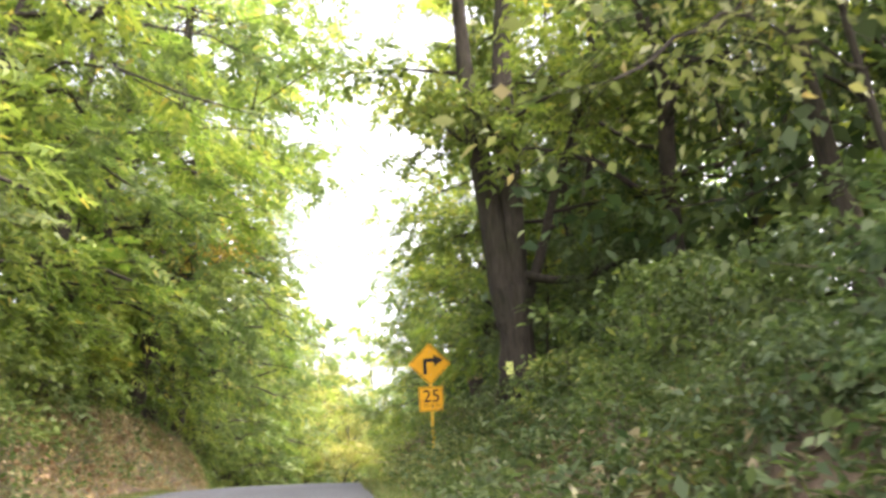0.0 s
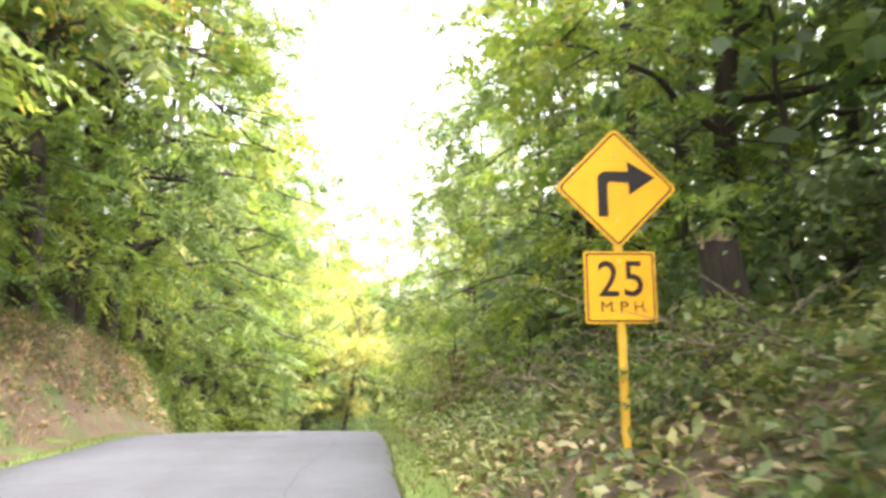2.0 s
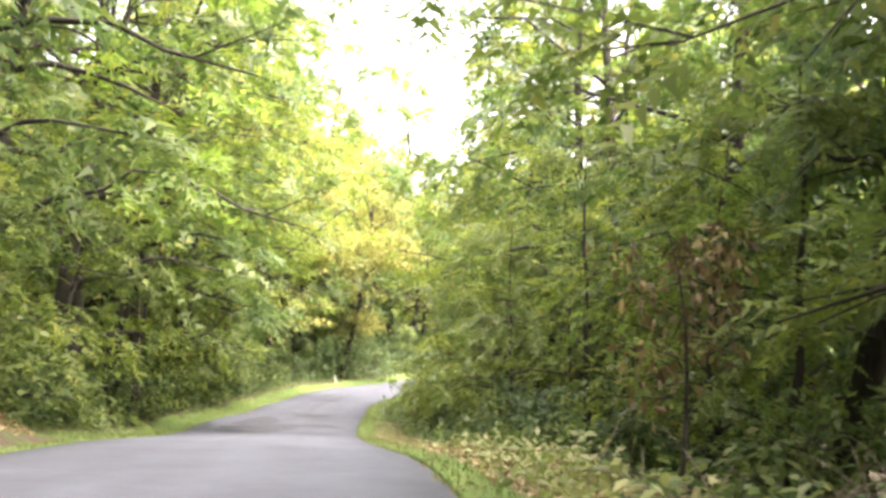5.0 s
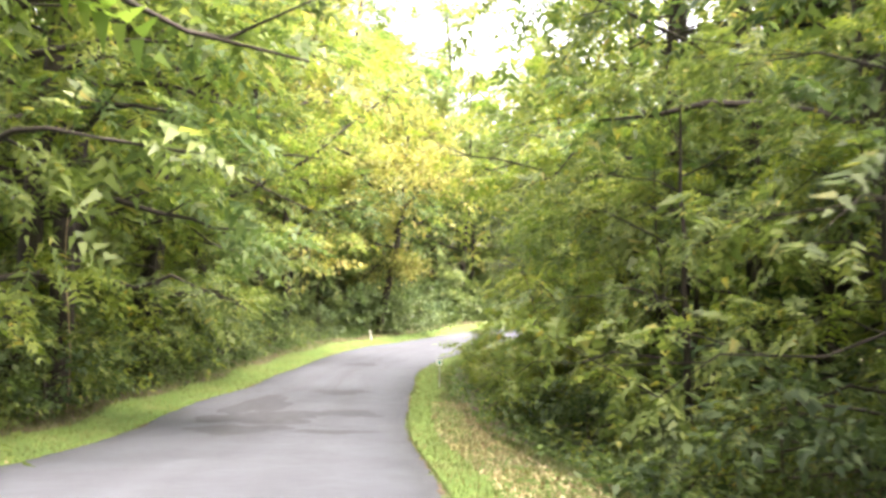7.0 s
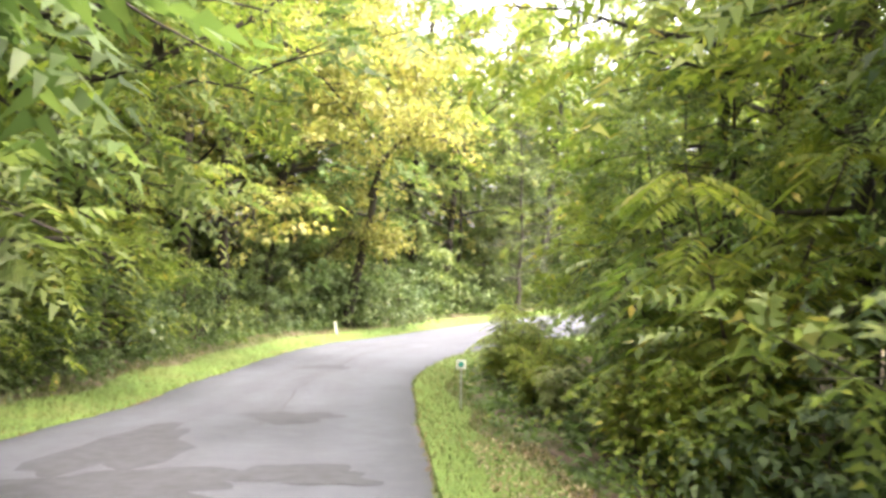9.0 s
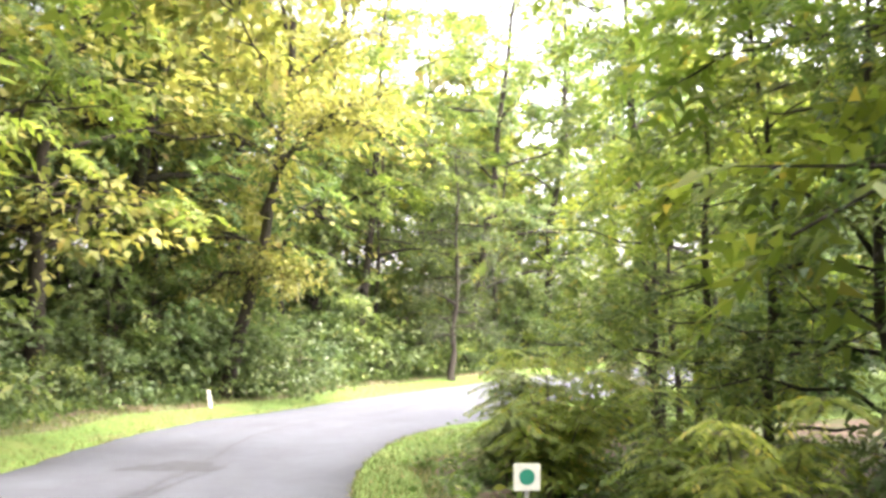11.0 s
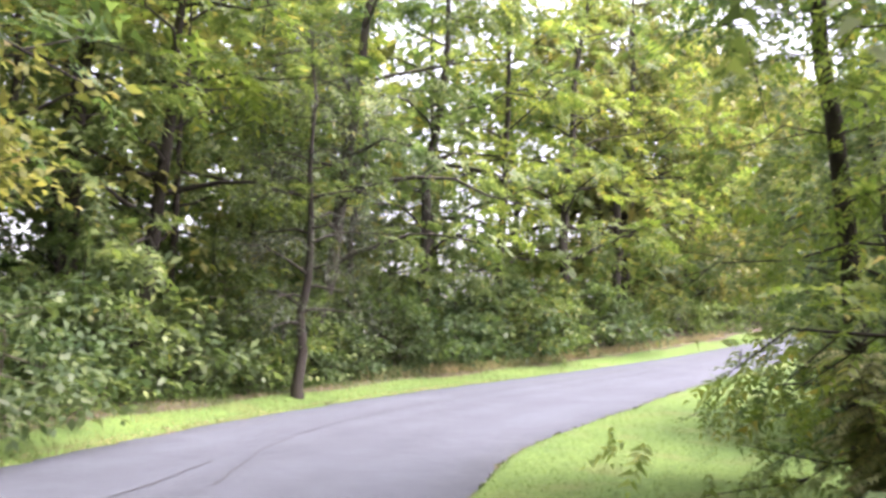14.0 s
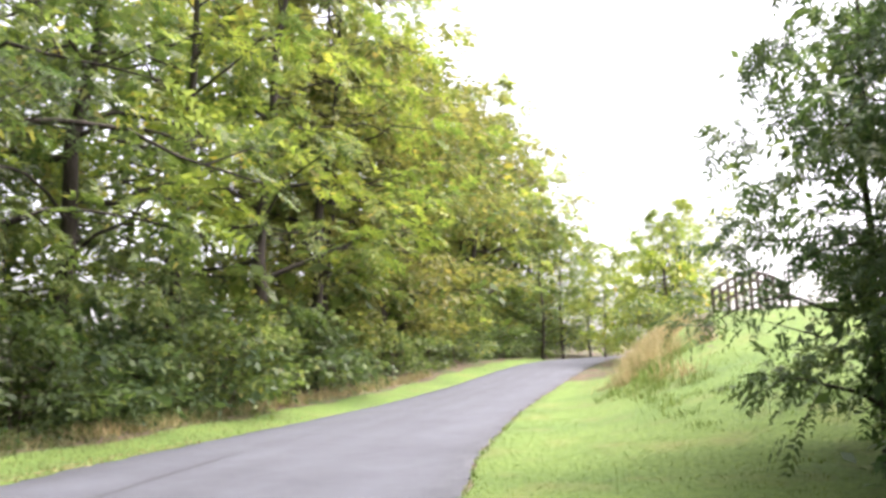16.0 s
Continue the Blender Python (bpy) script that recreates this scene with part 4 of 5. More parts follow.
TAG = material("pale_yellow_plastic", plain_build((0.62, 0.68, 0.2), 0.08, 6.0), 0.5)
WOOD_DARK = material("dark_stained_wood", bark_build((0.03, 0.022, 0.018), (0.08, 0.06, 0.045)), 0.8)
BRUSH = material("dry_brushwood", bark_build((0.07, 0.055, 0.04), (0.26, 0.21, 0.155)), 0.9)
WOOD_PALE = material("broken_wood", plain_build((0.32, 0.24, 0.15), 0.3, 12.0), 0.9)
PATCH = material("dark_asphalt_patch", plain_build((0.036, 0.039, 0.046), 0.25, 5.0), 0.9)
CRACK = material("crack_filler", plain_build((0.024, 0.025, 0.028), 0.2, 12.0), 0.8)


def outline(half, corner, turn=0.0, k=6):
    """A square with rounded corners in the xz plane."""
    pts = []
    for c in range(4):
        cx, cz = ((1, 1), (-1, 1), (-1, -1), (1, -1))[c]
        for j in range(k + 1):
            a = c * math.pi / 2 + j / k * math.pi / 2
            pts.append((cx * (half - corner) + corner * math.cos(a), cz * (half - corner) + corner * math.sin(a)))
    c, s = math.cos(turn), math.sin(turn)
    return [(c * x - s * z, s * x + c * z) for x, z in pts]


def slab(pts, y0, y1):
    """A plate of that outline between two depths."""
    bm = bmesh.new()
    f = bm.faces.new([bm.verts.new((x, y0, z)) for x, z in pts])
    ext = bmesh.ops.extrude_face_region(bm, geom=[f])
    bmesh.ops.translate(bm, vec=(0, y1 - y0, 0), verts=[v for v in ext["geom"] if isinstance(v, bmesh.types.BMVert)])
    bmesh.ops.recalc_face_normals(bm, faces=bm.faces)
    return bm


def ring(outer, inner, y0, y1):
    bm = bmesh.new()
    n = len(outer)
    a, b, c, d = ([bm.verts.new((x, y, z)) for x, z in pts] for pts, y in ((outer, y0), (inner, y0), (outer, y1), (inner, y1)))
    for i in range(n):
        j = (i + 1) % n
        for q in ((a[i], a[j], b[j], b[i]), (c[i], d[i], d[j], c[j]), (a[i], c[i], c[j], a[j]), (b[i], b[j], d[j], d[i])):
            bm.faces.new(q)
    bmesh.ops.recalc_face_normals(bm, faces=bm.faces)
    return bm


def box(x0, x1, y0, y1, z0, z1, bevel=0.0):
    bm = bmesh.new()
    bmesh.ops.create_cube(bm, size=1.0, matrix=Matrix.LocRotScale(((x0 + x1) / 2, (y0 + y1) / 2, (z0 + z1) / 2), None, (x1 - x0, y1 - y0, z1 - z0)))
    if bevel:
        bmesh.ops.bevel(bm, geom=bm.edges[:], offset=bevel, segments=2, affect="EDGES", profile=0.5)
    return bm


def lettering(name, text, height, width, x, y, z, mat, parent):
    curve = bpy.data.curves.new(name, "FONT")
    curve.body, curve.align_x, curve.align_y, curve.extrude = text, "CENTER", "CENTER", 0.0008
    curve.offset = 0.008 if text in "25" else 0.0
    ob = bpy.data.objects.new(name, curve)
    scene.collection.objects.link(ob)
    bpy.context.view_layer.update()
    me = bpy.data.meshes.new_from_object(ob.evaluated_get(bpy.context.evaluated_depsgraph_get()))
    bpy.data.objects.remove(ob)
    co = np.empty(len(me.vertices) * 3, np.float32)
    me.vertices.foreach_get("co", co)
    co = co.reshape(-1, 3)
    lo, hi = co.min(0), co.max(0)
    u = (co - (lo + hi) / 2) / (hi - lo)
    out = np.stack([x + u[:, 0] * width, y - u[:, 2] * 0.002, z + u[:, 1] * height], 1)
    me.vertices.foreach_set("co", out.astype(np.float32).ravel())
    me.materials.clear()
    me.materials.append(mat)
    me.update()
    return part_of(name, me, parent, "black lettering reading " + text)


def warning_sign():
    x, y = 2.28, 20.68
    base = gz(x, y)
    ob = tagged(new("road_sign"), "yellow right-turn warning sign with 25 MPH plate on post", "road sign")
    ob.location = (x, y, base)
    ob.rotation_euler = (0, 0, radians(-2))
    zc, zp = 3.18 - base, 2.33 - base
    post = box(-0.035, 0.035, 0.008, 0.04, -0.4, zc + 0.42, 0.004)
    part("post", post, POST_YELLOW, ob, "yellow-painted steel post")
    diamond = part("diamond_panel", slab(outline(0.372, 0.045, math.pi / 4), -0.002, 0.004), SIGN_YELLOW, ob)
    for v in diamond.data.vertices:
        v.co.z += zc
    b = part("border", ring(outline(0.352, 0.035, math.pi / 4), outline(0.337, 0.03, math.pi / 4), -0.0045, -0.0025), SIGN_BLACK, diamond)
    for v in b.data.vertices:
        v.co.z += zc
    arrow = [(-0.16, -0.25), (-0.075, -0.25), (-0.075, 0.03), (-0.055, 0.055), (0.108, 0.045), (0.113, -0.06), (0.34, 0.092), (0.1, 0.235), (0.105, 0.145), (-0.1, 0.145), (-0.145, 0.12), (-0.16, 0.08)]
    a = part("arrow", slab([(px, pz) for px, pz in arrow], -0.0045, -0.0025), SIGN_BLACK, diamond, "black arrow turning right")
    for v in a.data.vertices:
        v.co.z += zc
    plate = part("speed_plate", slab(outline(0.303, 0.03), -0.002, 0.004), SIGN_YELLOW, ob)
    for v in plate.data.vertices:
        v.co.z += zp
    b = part("border", ring(outline(0.287, 0.024), outline(0.274, 0.02), -0.0045, -0.0025), SIGN_BLACK, plate)
    for v in b.data.vertices:
        v.co.z += zp
    for text, x0, x1, z0, z1 in (("2", -0.187, -0.013, -0.077, 0.222), ("5", 0.03, 0.193, -0.077, 0.222), ("M", -0.168, -0.075, -0.206, -0.118), ("P", -0.006, 0.06, -0.206, -0.118), ("H", 0.113, 0.19, -0.206, -0.118)):
        lettering("numeral" if text in "25" else "letter", text, z1 - z0, x1 - x0, (x0 + x1) / 2, -0.0036, zp + (z0 + z1) / 2, SIGN_BROWN, plate)
    for px in (-0.052, 0.212):
        part("full_stop", box(px - 0.006, px + 0.006, -0.0045, -0.0025, zp - 0.206, zp - 0.194), SIGN_BROWN, plate)
    for zz in (zc + 0.28, zc - 0.28, zp + 0.22, zp - 0.22):
        bm = bmesh.new()
        bmesh.ops.create_cone(bm, segments=8, radius1=0.011, radius2=0.008, depth=0.008, cap_ends=True, matrix=Matrix.Translation((0, -0.006, zz)) @ Matrix.Rotation(radians(90), 4, "X"))
        part("bolt", bm, STEEL, ob)


def trail_marker():
    x, y = 1.35, 69.55
    base = gz(x, y)
    ob = tagged(new("trail_marker"), "small white square marker with teal dot on thin stake", "marker")
    ob.location, ob.rotation_euler = (x, y, base), (0, 0, radians(-12))
    top = -1.72 - base
    part("stake", box(-0.014, 0.014, 0.006, 0.03, -0.2, top + 0.05, 0.003), STEEL, ob, "thin dark metal stake")
    panel = part("panel", slab(outline(0.085, 0.008), -0.002, 0.005), WHITE, ob)
    dot = part("dot", slab([(0.05 * math.cos(a), 0.05 * math.sin(a)) for a in np.linspace(0, 2 * math.pi, 25)[:-1]], -0.005, -0.0025), TEAL, panel, "teal green round dot")
    for p in (panel, dot):
        for v in p.data.vertices:
            v.co.z += top


def white_post():
    x, y = -0.95, 88.6
    ob = tagged(new("marker_post"), "short leaning white marker post on the verge", "post")
    ob.location, ob.rotation_euler = (float(x), float(y), gz(x, y)), (radians(3), radians(-9), radians(-20))
    part("shaft", box(-0.05, 0.05, -0.02, 0.02, -0.2, 0.52, 0.008), WHITE, ob)
    part("band", box(-0.052, 0.052, -0.022, 0.022, 0.38, 0.43, 0.004), STEEL, ob, "grey band")


def forked_trunk():
    """The great forked tree beside the climb, with its tag."""
    rng = np.random.default_rng(77)
    x, y = 3.2, 14.8
    base = gz(x, y)
    ob = tagged(new("forked_tree"), "large old forked tree with furrowed grey-brown bark", "tree", "roadside trees")
    ob.location = (x, y, base - 0.1)
    z = np.linspace(-0.4, 2.4, 24)
    stem = np.stack([0.06 * np.sin(z), 0.05 * np.cos(z * 1.3), z], 1)

    def furrowed(line, radius, sides=36):
        """A trunk whose bark stands in upright ridges."""
        v, f = tube(line, radius, sides)
        ring = v.reshape(len(line), sides, 3)
        a = np.arange(sides) * 2 * math.pi / sides
        h = np.arange(len(line))[:, None]
        ridge = 0.5 * np.sin(9 * a + 1.3 * np.sin(h * 0.35)) + 0.4 * np.sin(14 * a + 2.0 * np.sin(h * 0.22 + 1)) + rng.normal(0, 0.35, (len(line), sides))
        core = line[:, None, :]
        return (core + (ring - core) * (1 + 0.11 * ridge[:, :, None])).reshape(-1, 3), f
    tubes = [furrowed(stem, 0.3 + 0.12 * np.exp(-np.clip(z, 0, 9) * 1.6) + 0.02 * np.sin(z * 3))]
    sprays = []
    for dx, dy, r, h in ((-0.5, 0.1, 0.27, 9.5), (0.32, 0.3, 0.3, 10.5), (1.4, 0.6, 0.12, 6.0)):
        u = np.linspace(0, 1, 30)[:, None]
        pts = np.array([0.0, 0.0, 1.7]) + np.array([dx, dy, 0]) * u ** 0.8 * 1.6 + np.array([0, 0, h]) * u + np.sin(u * 11 + np.array([0.0, 2.0, 4.0])) * 0.07 * u
        tubes.append(furrowed(pts, r * (1 - 0.75 * u[:, 0]), 24))
        for k in range(9):
            g = rng.uniform(0.3, 1)
            p0 = np.array([np.interp(g, u[:, 0], pts[:, i]) for i in range(3)])
            a = rng.uniform(0, 6.28)
            L = rng.uniform(1.5, 3.2)
            d = unit(np.array([math.cos(a), math.sin(a), rng.uniform(0, 0.5)]))
            p1, p2 = p0 + d * L * 0.5, p0 + d * L - np.array([0, 0, 0.25])
            tubes.append(tube([p0, p1, p2], [0.05, 0.03, 0.01], 5))
            sprays += [(p1, d, 1.0), (p2, d, 1.3), (p0 + d * L * 0.75, d, 1.0)]
    u = np.linspace(0, 1, 6)[:, None]
    limb = np.array([0.2, 0, 2.7]) + np.array([1.9, -0.2, 0.15]) * u + np.array([0, 0, -0.25]) * np.sin(u * 3.1)
    tubes.append(tube(limb, 0.1 * (1 - 0.5 * u[:, 0]), 7))
    v, f = join(tubes)
    me = mesh_of("trunk", v, f, BARK_SHADED)
    me.polygons.foreach_set("use_smooth", np.ones(len(f), bool))
    part_of("trunk", me, ob, "furrowed forked trunk")
    v, f = spray_leaves(rng, sprays, 6500, 0.2, slim=0.55)
    part_of("crown", mesh_of("crown", v, f, LEAF), ob)
    tag = tagged(new("trunk_tag"), "pale yellow-green plastic tag nailed to trunk", "tag")
    tag.location, tag.rotation_euler = (x - 0.2, y - 0.44, 2.01), (0, 0, radians(-18))
    plate = [(-0.06, -0.105), (0.06, -0.105), (0.06, 0.105), (-0.06, 0.105)]
    part("panel", slab(plate, -0.002, 0.003), TAG, tag)
    for zz in (0.06, 0.02, -0.02, -0.06):
        part("text_bar", box(-0.042, 0.042, -0.005, -0.003, zz - 0.006, zz + 0.006), SIGN_BLACK, tag)


def broken_stump():
    rng = np.random.default_rng(5)
    x, y = 3.6, 21.6
    base = gz(x, y)
    ob = tagged(new("broken_stump"), "leaning dark broken tree stump with pale splintered top", "stump")
    ob.location, ob.rotation_euler = (x, y, base - 0.1), (radians(3), radians(-5), 0)
    z = np.linspace(-0.3, 1.25, 8)
    v, f = tube(np.stack([0.05 * np.sin(z * 2), 0 * z, z], 1), 0.2 + 0.1 * np.exp(-np.clip(z, 0, 3) * 3), 12)
    me = mesh_of("trunk", v + rng.normal(0, 0.012, v.shape), f, BARK_SHADED)
    part_of("trunk", me, ob)
    n = 26
    a = rng.uniform(0, 6.28, n)
    r = 0.19 * np.sqrt(rng.uniform(0, 1, n))
    at = np.stack([r * np.cos(a), r * np.sin(a), np.full(n, 1.2)], 1)
    v, f = blades(rng, at, 0.2, 0.018)
    part_of("splinters", mesh_of("splinters", v, f, WOOD_PALE), ob, "pale splintered wood")


def dead_branch(x, y, length, turn, rise, label):
    rng = np.random.default_rng(int(abs(x) * 100 + y * 10))
    ob = tagged(new("fallen_branch"), label, "branch", "fallen branches")
    ob.location, ob.rotation_euler = (x, y, gz(x, y)), (0, 0, turn)
    u = np.linspace(0, 1, 8)[:, None]
    main = np.array([length, 0, rise * 0.5]) * u + np.array([0, 0.2, 0.16]) * np.sin(u * 3) * np.array([0, 1, 1]) + rng.normal(0, 0.03, (8, 3))
    v, f = tube(main, 0.024 * (1 - 0.8 * u[:, 0]), 6)
    v[:, 2] = np.maximum(v[:, 2], -0.05)
    part_of("stem", mesh_of("stem", v, f, BRUSH), ob)
    for k in range(13):
        g = int(rng.integers(1, 7))
        d = unit(rng.normal(0, 1, 3) * np.array([0.6, 1, 0.5]) + np.array([0.6, 0, 0.3]))
        L = rng.uniform(0.4, 1.1)
        v, f = tube([main[g], main[g] + d * L * 0.5 + (0, 0, 0.06), main[g] + d * L], [0.011, 0.008, 0.003], 4)
        v[:, 2] = np.maximum(v[:, 2], -0.05)
        part_of("twig", mesh_of("twig", v, f, BRUSH), ob)


def hill_fence():
    """Dark wooden rail fence over the crown of the hill."""
    ob = tagged(new("wooden_fence"), "dark wooden rail fence over the grassy hilltop", "fence")
    n = 11
    a, b = Vector((38.0, 99.5, 0)), Vector((41.2, 97.6, 0))
    spots = []
    for k in range(n):
        p = a.lerp(b, k / (n - 1))
        spots.append((p.x, p.y, gz(p.x, p.y) + 0.6 * math.sin(math.pi * k / (n - 1))))
    ob.location = spots[0]
    turn = math.atan2(b.y - a.y, b.x - a.x)
    for x, y, z in spots:
        p = part("post", box(-0.05, 0.05, -0.05, 0.05, -0.8, 1.0, 0.008), WOOD_DARK, ob)
        p.location, p.rotation_euler = (x - spots[0][0], y - spots[0][1], z - spots[0][2]), (0, 0, turn)
    for level in (0.25, 0.6, 0.93):
        for (x0, y0, z0), (x1, y1, z1) in zip(spots, spots[1:]):
            d = Vector((x1 - x0, y1 - y0, z1 - z0))
            p = part("rail", box(-d.length / 2, d.length / 2, -0.085, -0.052, -0.06, 0.06, 0.006), WOOD_DARK, ob)
            p.rotation_euler = (0, -math.asin(d.z / d.length), turn)
            p.location = ((x0 + x1) / 2 - spots[0][0], (y0 + y1) / 2 - spots[0][1], (z0 + z1) / 2 - spots[0][2] + level)


def road_marks():
    """Darker repair patches and filled cracks, each a thin sheet on the asphalt."""
    rng = np.random.default_rng(3)
    for s, l, ls, ll in ((65.0, -3.0, 1.6, 0.7), (62.9, -2.4, 0.9, 1.3), (63.6, -0.7, 0.5, 0.9), (61.2, -2.6, 0.7, 1.0), (68.0, -1.6, 0.8, 0.7), (60.8, -0.6, 0.3, 0.8), (31.5, -2.0, 0.5, 1.2), (77.0, -2.6, 0.5, 0.7)):
        a = np.linspace(0, 2 * math.pi, 29)[:-1]
        r = 1 + 0.22 * np.sin(a * 3 + s) + 0.13 * np.sin(a * 7 + l) + rng.normal(0, 0.05, 28)
        ss, lt = s + ls * r * np.cos(a), l + ll * r * np.sin(a)
        rings = []
        for k in (0.0, 0.5, 1.0):
            sk, lk = s + (ss - s) * k, l + (lt - l) * k
            x, y = along(sk, lk)
            rings.append(np.stack([x, y, road_top(sk, lk, x, y) + 0.006], 1))
        v = np.concatenate(rings)
        i = np.arange(28)
        j = (i + 1) % 28
        f = np.concatenate([np.stack([i + 28 * k, i + 28 * (k + 1), j + 28 * (k + 1), j + 28 * k], 1) for k in (0, 1)])
        tagged(new("asphalt_patch", mesh_of("asphalt_patch", v, f, PATCH)), "irregular darker repair patch on the asphalt", "patch", "asphalt patches", "structure")
    for s0, s1, l0, amp, w in ((20, 40, -0.25, 0.12, 0.02), (74, 90, -2.5, 0.2, 0.04), (88, 104, -1.8, 0.15, 0.04), (66, 78, -2.1, 0.2, 0.03)):
        ss = np.arange(s0, s1, 0.15)
        lt = l0 + amp * np.sin(ss * 0.45 + s0) + 0.02 * np.sin(ss * 3.3) + np.cumsum(rng.normal(0, 0.008, len(ss)))
        pts = []
        for k in (-1, 1):
            lk = lt + k * 0.6 * w * (0.5 + 0.5 * np.abs(np.sin(ss * 1.7)))
            x, y = along(ss, lk)
            pts.append(np.stack([x, y, road_top(ss, lk, x, y) + 0.005], 1))
        n = len(ss)
        i = np.arange(n - 1)
        tagged(new("road_crack", mesh_of("road_crack", np.concatenate(pts), np.stack([i, i + 1, i + n + 1, i + n], 1), CRACK)), "long dark crack along the asphalt", "crack", "road cracks", "structure")


def limb_tree(name, seed, label, trunk, radii, limbs, leaf, count, size):
    """A tree with a known trunk and known limbs, given as lines of places; leaf sprays hang along the limbs."""
    rng = np.random.default_rng(seed)
    foot = np.array(trunk[0], float)
    foot[2] = gz(foot[0], foot[1])
    ob = tagged(new(name), label, "tree", "roadside trees")
    ob.location = foot

    def fine(pts, n):
        p = np.array(pts, float)
        u = np.linspace(0, len(p) - 1, n)
        out = np.stack([np.interp(u, np.arange(len(p)), p[:, k]) for k in range(3)], 1)
        core = np.array([0.25, 0.5, 0.25])
        for _ in range(2):
            out[1:-1] = np.stack([np.convolve(out[:, k], core, "valid") for k in range(3)], 1)
        return out + rng.normal(0, 0.03, out.shape)
    line = fine([(trunk[0][0], trunk[0][1], foot[2] - 0.4)] + list(trunk[1:]), 14) - foot
    tubes, sprays = [tube(line, np.linspace(radii[0], radii[1], 14), 10)], []
    for pts, r in limbs:
        p = fine(pts, 12) - foot
        tubes.append(tube(p, np.linspace(r, 0.012, 12), 6))
        for k in range(2, 12):
            for _ in range(4):
                d = unit(rng.normal(0, 1, 3) * np.array([1, 1, 0.5]) + np.array([0, 0, 0.1]))
                L = rng.uniform(0.5, 1.5)
                side = unit(rng.normal(0, 1, 3)) * L * 0.14
                tubes.append(tube([p[k], p[k] + d * L * 0.35 + side, p[k] + d * L * 0.7 + side * 0.6 - (0, 0, 0.06), p[k] + d * L - (0, 0, 0.22)], [r * 0.2, r * 0.15, r * 0.1, 0.005], 4))
                sprays += [(p[k] + d * L, d, 1.0), (p[k] + d * L * 0.55, d, 0.7)]
    v, f = join(tubes)
    me = mesh_of("trunk", v, f, BARK_SHADED)
    me.polygons.foreach_set("use_smooth", np.ones(len(f), bool))
    part_of("trunk", me, ob, "dark leaning trunk with long bare limbs")
    v, f = spray_leaves(rng, sprays, count, size, slim=0.58)
    part_of("crown", mesh_of("crown", v, f, leaf), ob)


limb_tree("maple_tree", 91, "yellowing tree whose long dark limbs hang over the road", [(-6.6, 78.5, 0), (-6.3, 78.3, 2.5), (-5.6, 78.0, 6.0), (-5.0, 78.0, 11.0)], (0.27, 0.09), [
    ([(-6.0, 78.2, 4.8), (-4.6, 77.4, 6.6), (-3.0, 76.7, 6.1), (-1.55, 76.6, 5.05), (-0.9, 76.8, 4.2), (-0.3, 77.2, 3.5)], 0.1),
    ([(-3.0, 76.7, 6.0), (-1.5, 77.0, 5.2), (0.0, 77.8, 5.0), (0.9, 78.4, 5.3), (1.6, 78.9, 5.9)], 0.07),
    ([(-5.6, 78.0, 6.2), (-4.2, 79.0, 7.6), (-2.4, 80.4, 8.0), (-0.4, 81.4, 7.8)], 0.09),
    ([(-5.3, 78.0, 8.0), (-4.0, 76.5, 9.6), (-2.2, 75.6, 10.4)], 0.08),
    ([(-5.1, 78.0, 10.0), (-5.6, 80.0, 11.5), (-5.8, 82.0, 12.0)], 0.07),
    ([(-5.0, 78.0, 10.5), (-3.4, 78.6, 12.0), (-1.6, 79.4, 12.6)], 0.07)], LEAF_YELLOW, 9000, 0.21)
limb_tree("maple_tree", 92, "leaning yellow-green tree with a long limb over the road", [(-0.63, 91.2, 0.10), (-0.18, 90.9, -0.55), (0.27, 90.7, 1.40), (0.72, 90.5, 3.99), (1.02, 90.3, 8.74)], (0.24, 0.1), [
    ([(0.32, 90.6, 2.69), (0.82, 89.1, 4.31), (1.72, 87.8, 4.96), (2.52, 87.0, 4.85), (3.12, 86.5, 4.42)], 0.11),
    ([(1.72, 87.8, 4.96), (2.42, 87.7, 5.50), (3.12, 87.6, 5.61)], 0.06),
    ([(0.12, 90.8, 0.86), (-0.68, 90.6, 0.96), (-1.48, 90.5, 0.21)], 0.07),
    ([(0.22, 90.7, 1.07), (0.72, 90.5, 1.07), (1.12, 90.4, 0.75)], 0.06),
    ([(0.72, 90.4, 5.07), (-0.68, 89.3, 6.58), (-2.08, 88.1, 7.01)], 0.08),
    ([(0.82, 90.3, 6.58), (2.32, 90.3, 8.09), (3.92, 89.9, 8.52)], 0.07),
    ([(0.92, 90.3, 8.09), (0.32, 88.7, 9.60), (-0.28, 87.1, 10.25)], 0.07)], LEAF_YELLOW, 8500, 0.165)
limb_tree("broadleaf_tree", 93, "dark-trunked tree on the lawn with a limb hanging low", [(9.8, 84.2, 0), (9.8, 84.2, -1.0), (9.6, 84.3, 1.5), (9.3, 84.3, 4.0), (9.2, 84.4, 8.0)], (0.13, 0.05), [
    ([(9.4, 84.3, 3.6), (9.6, 85.4, 3.4), (9.8, 86.0, 2.6)], 0.07),
    ([(9.3, 84.3, 4.4), (10.4, 85.2, 5.2), (11.4, 86.2, 5.4)], 0.07),
    ([(9.3, 84.3, 5.0), (8.4, 83.4, 6.0), (7.6, 82.6, 6.3)], 0.06),
    ([(9.6, 84.2, 2.4), (10.6, 83.6, 2.8), (11.5, 83.0, 2.4)], 0.05),
    ([(9.2, 84.4, 6.6), (10.0, 83.2, 7.6), (10.6, 82.0, 7.9)], 0.06)], LEAF, 8500, 0.125)


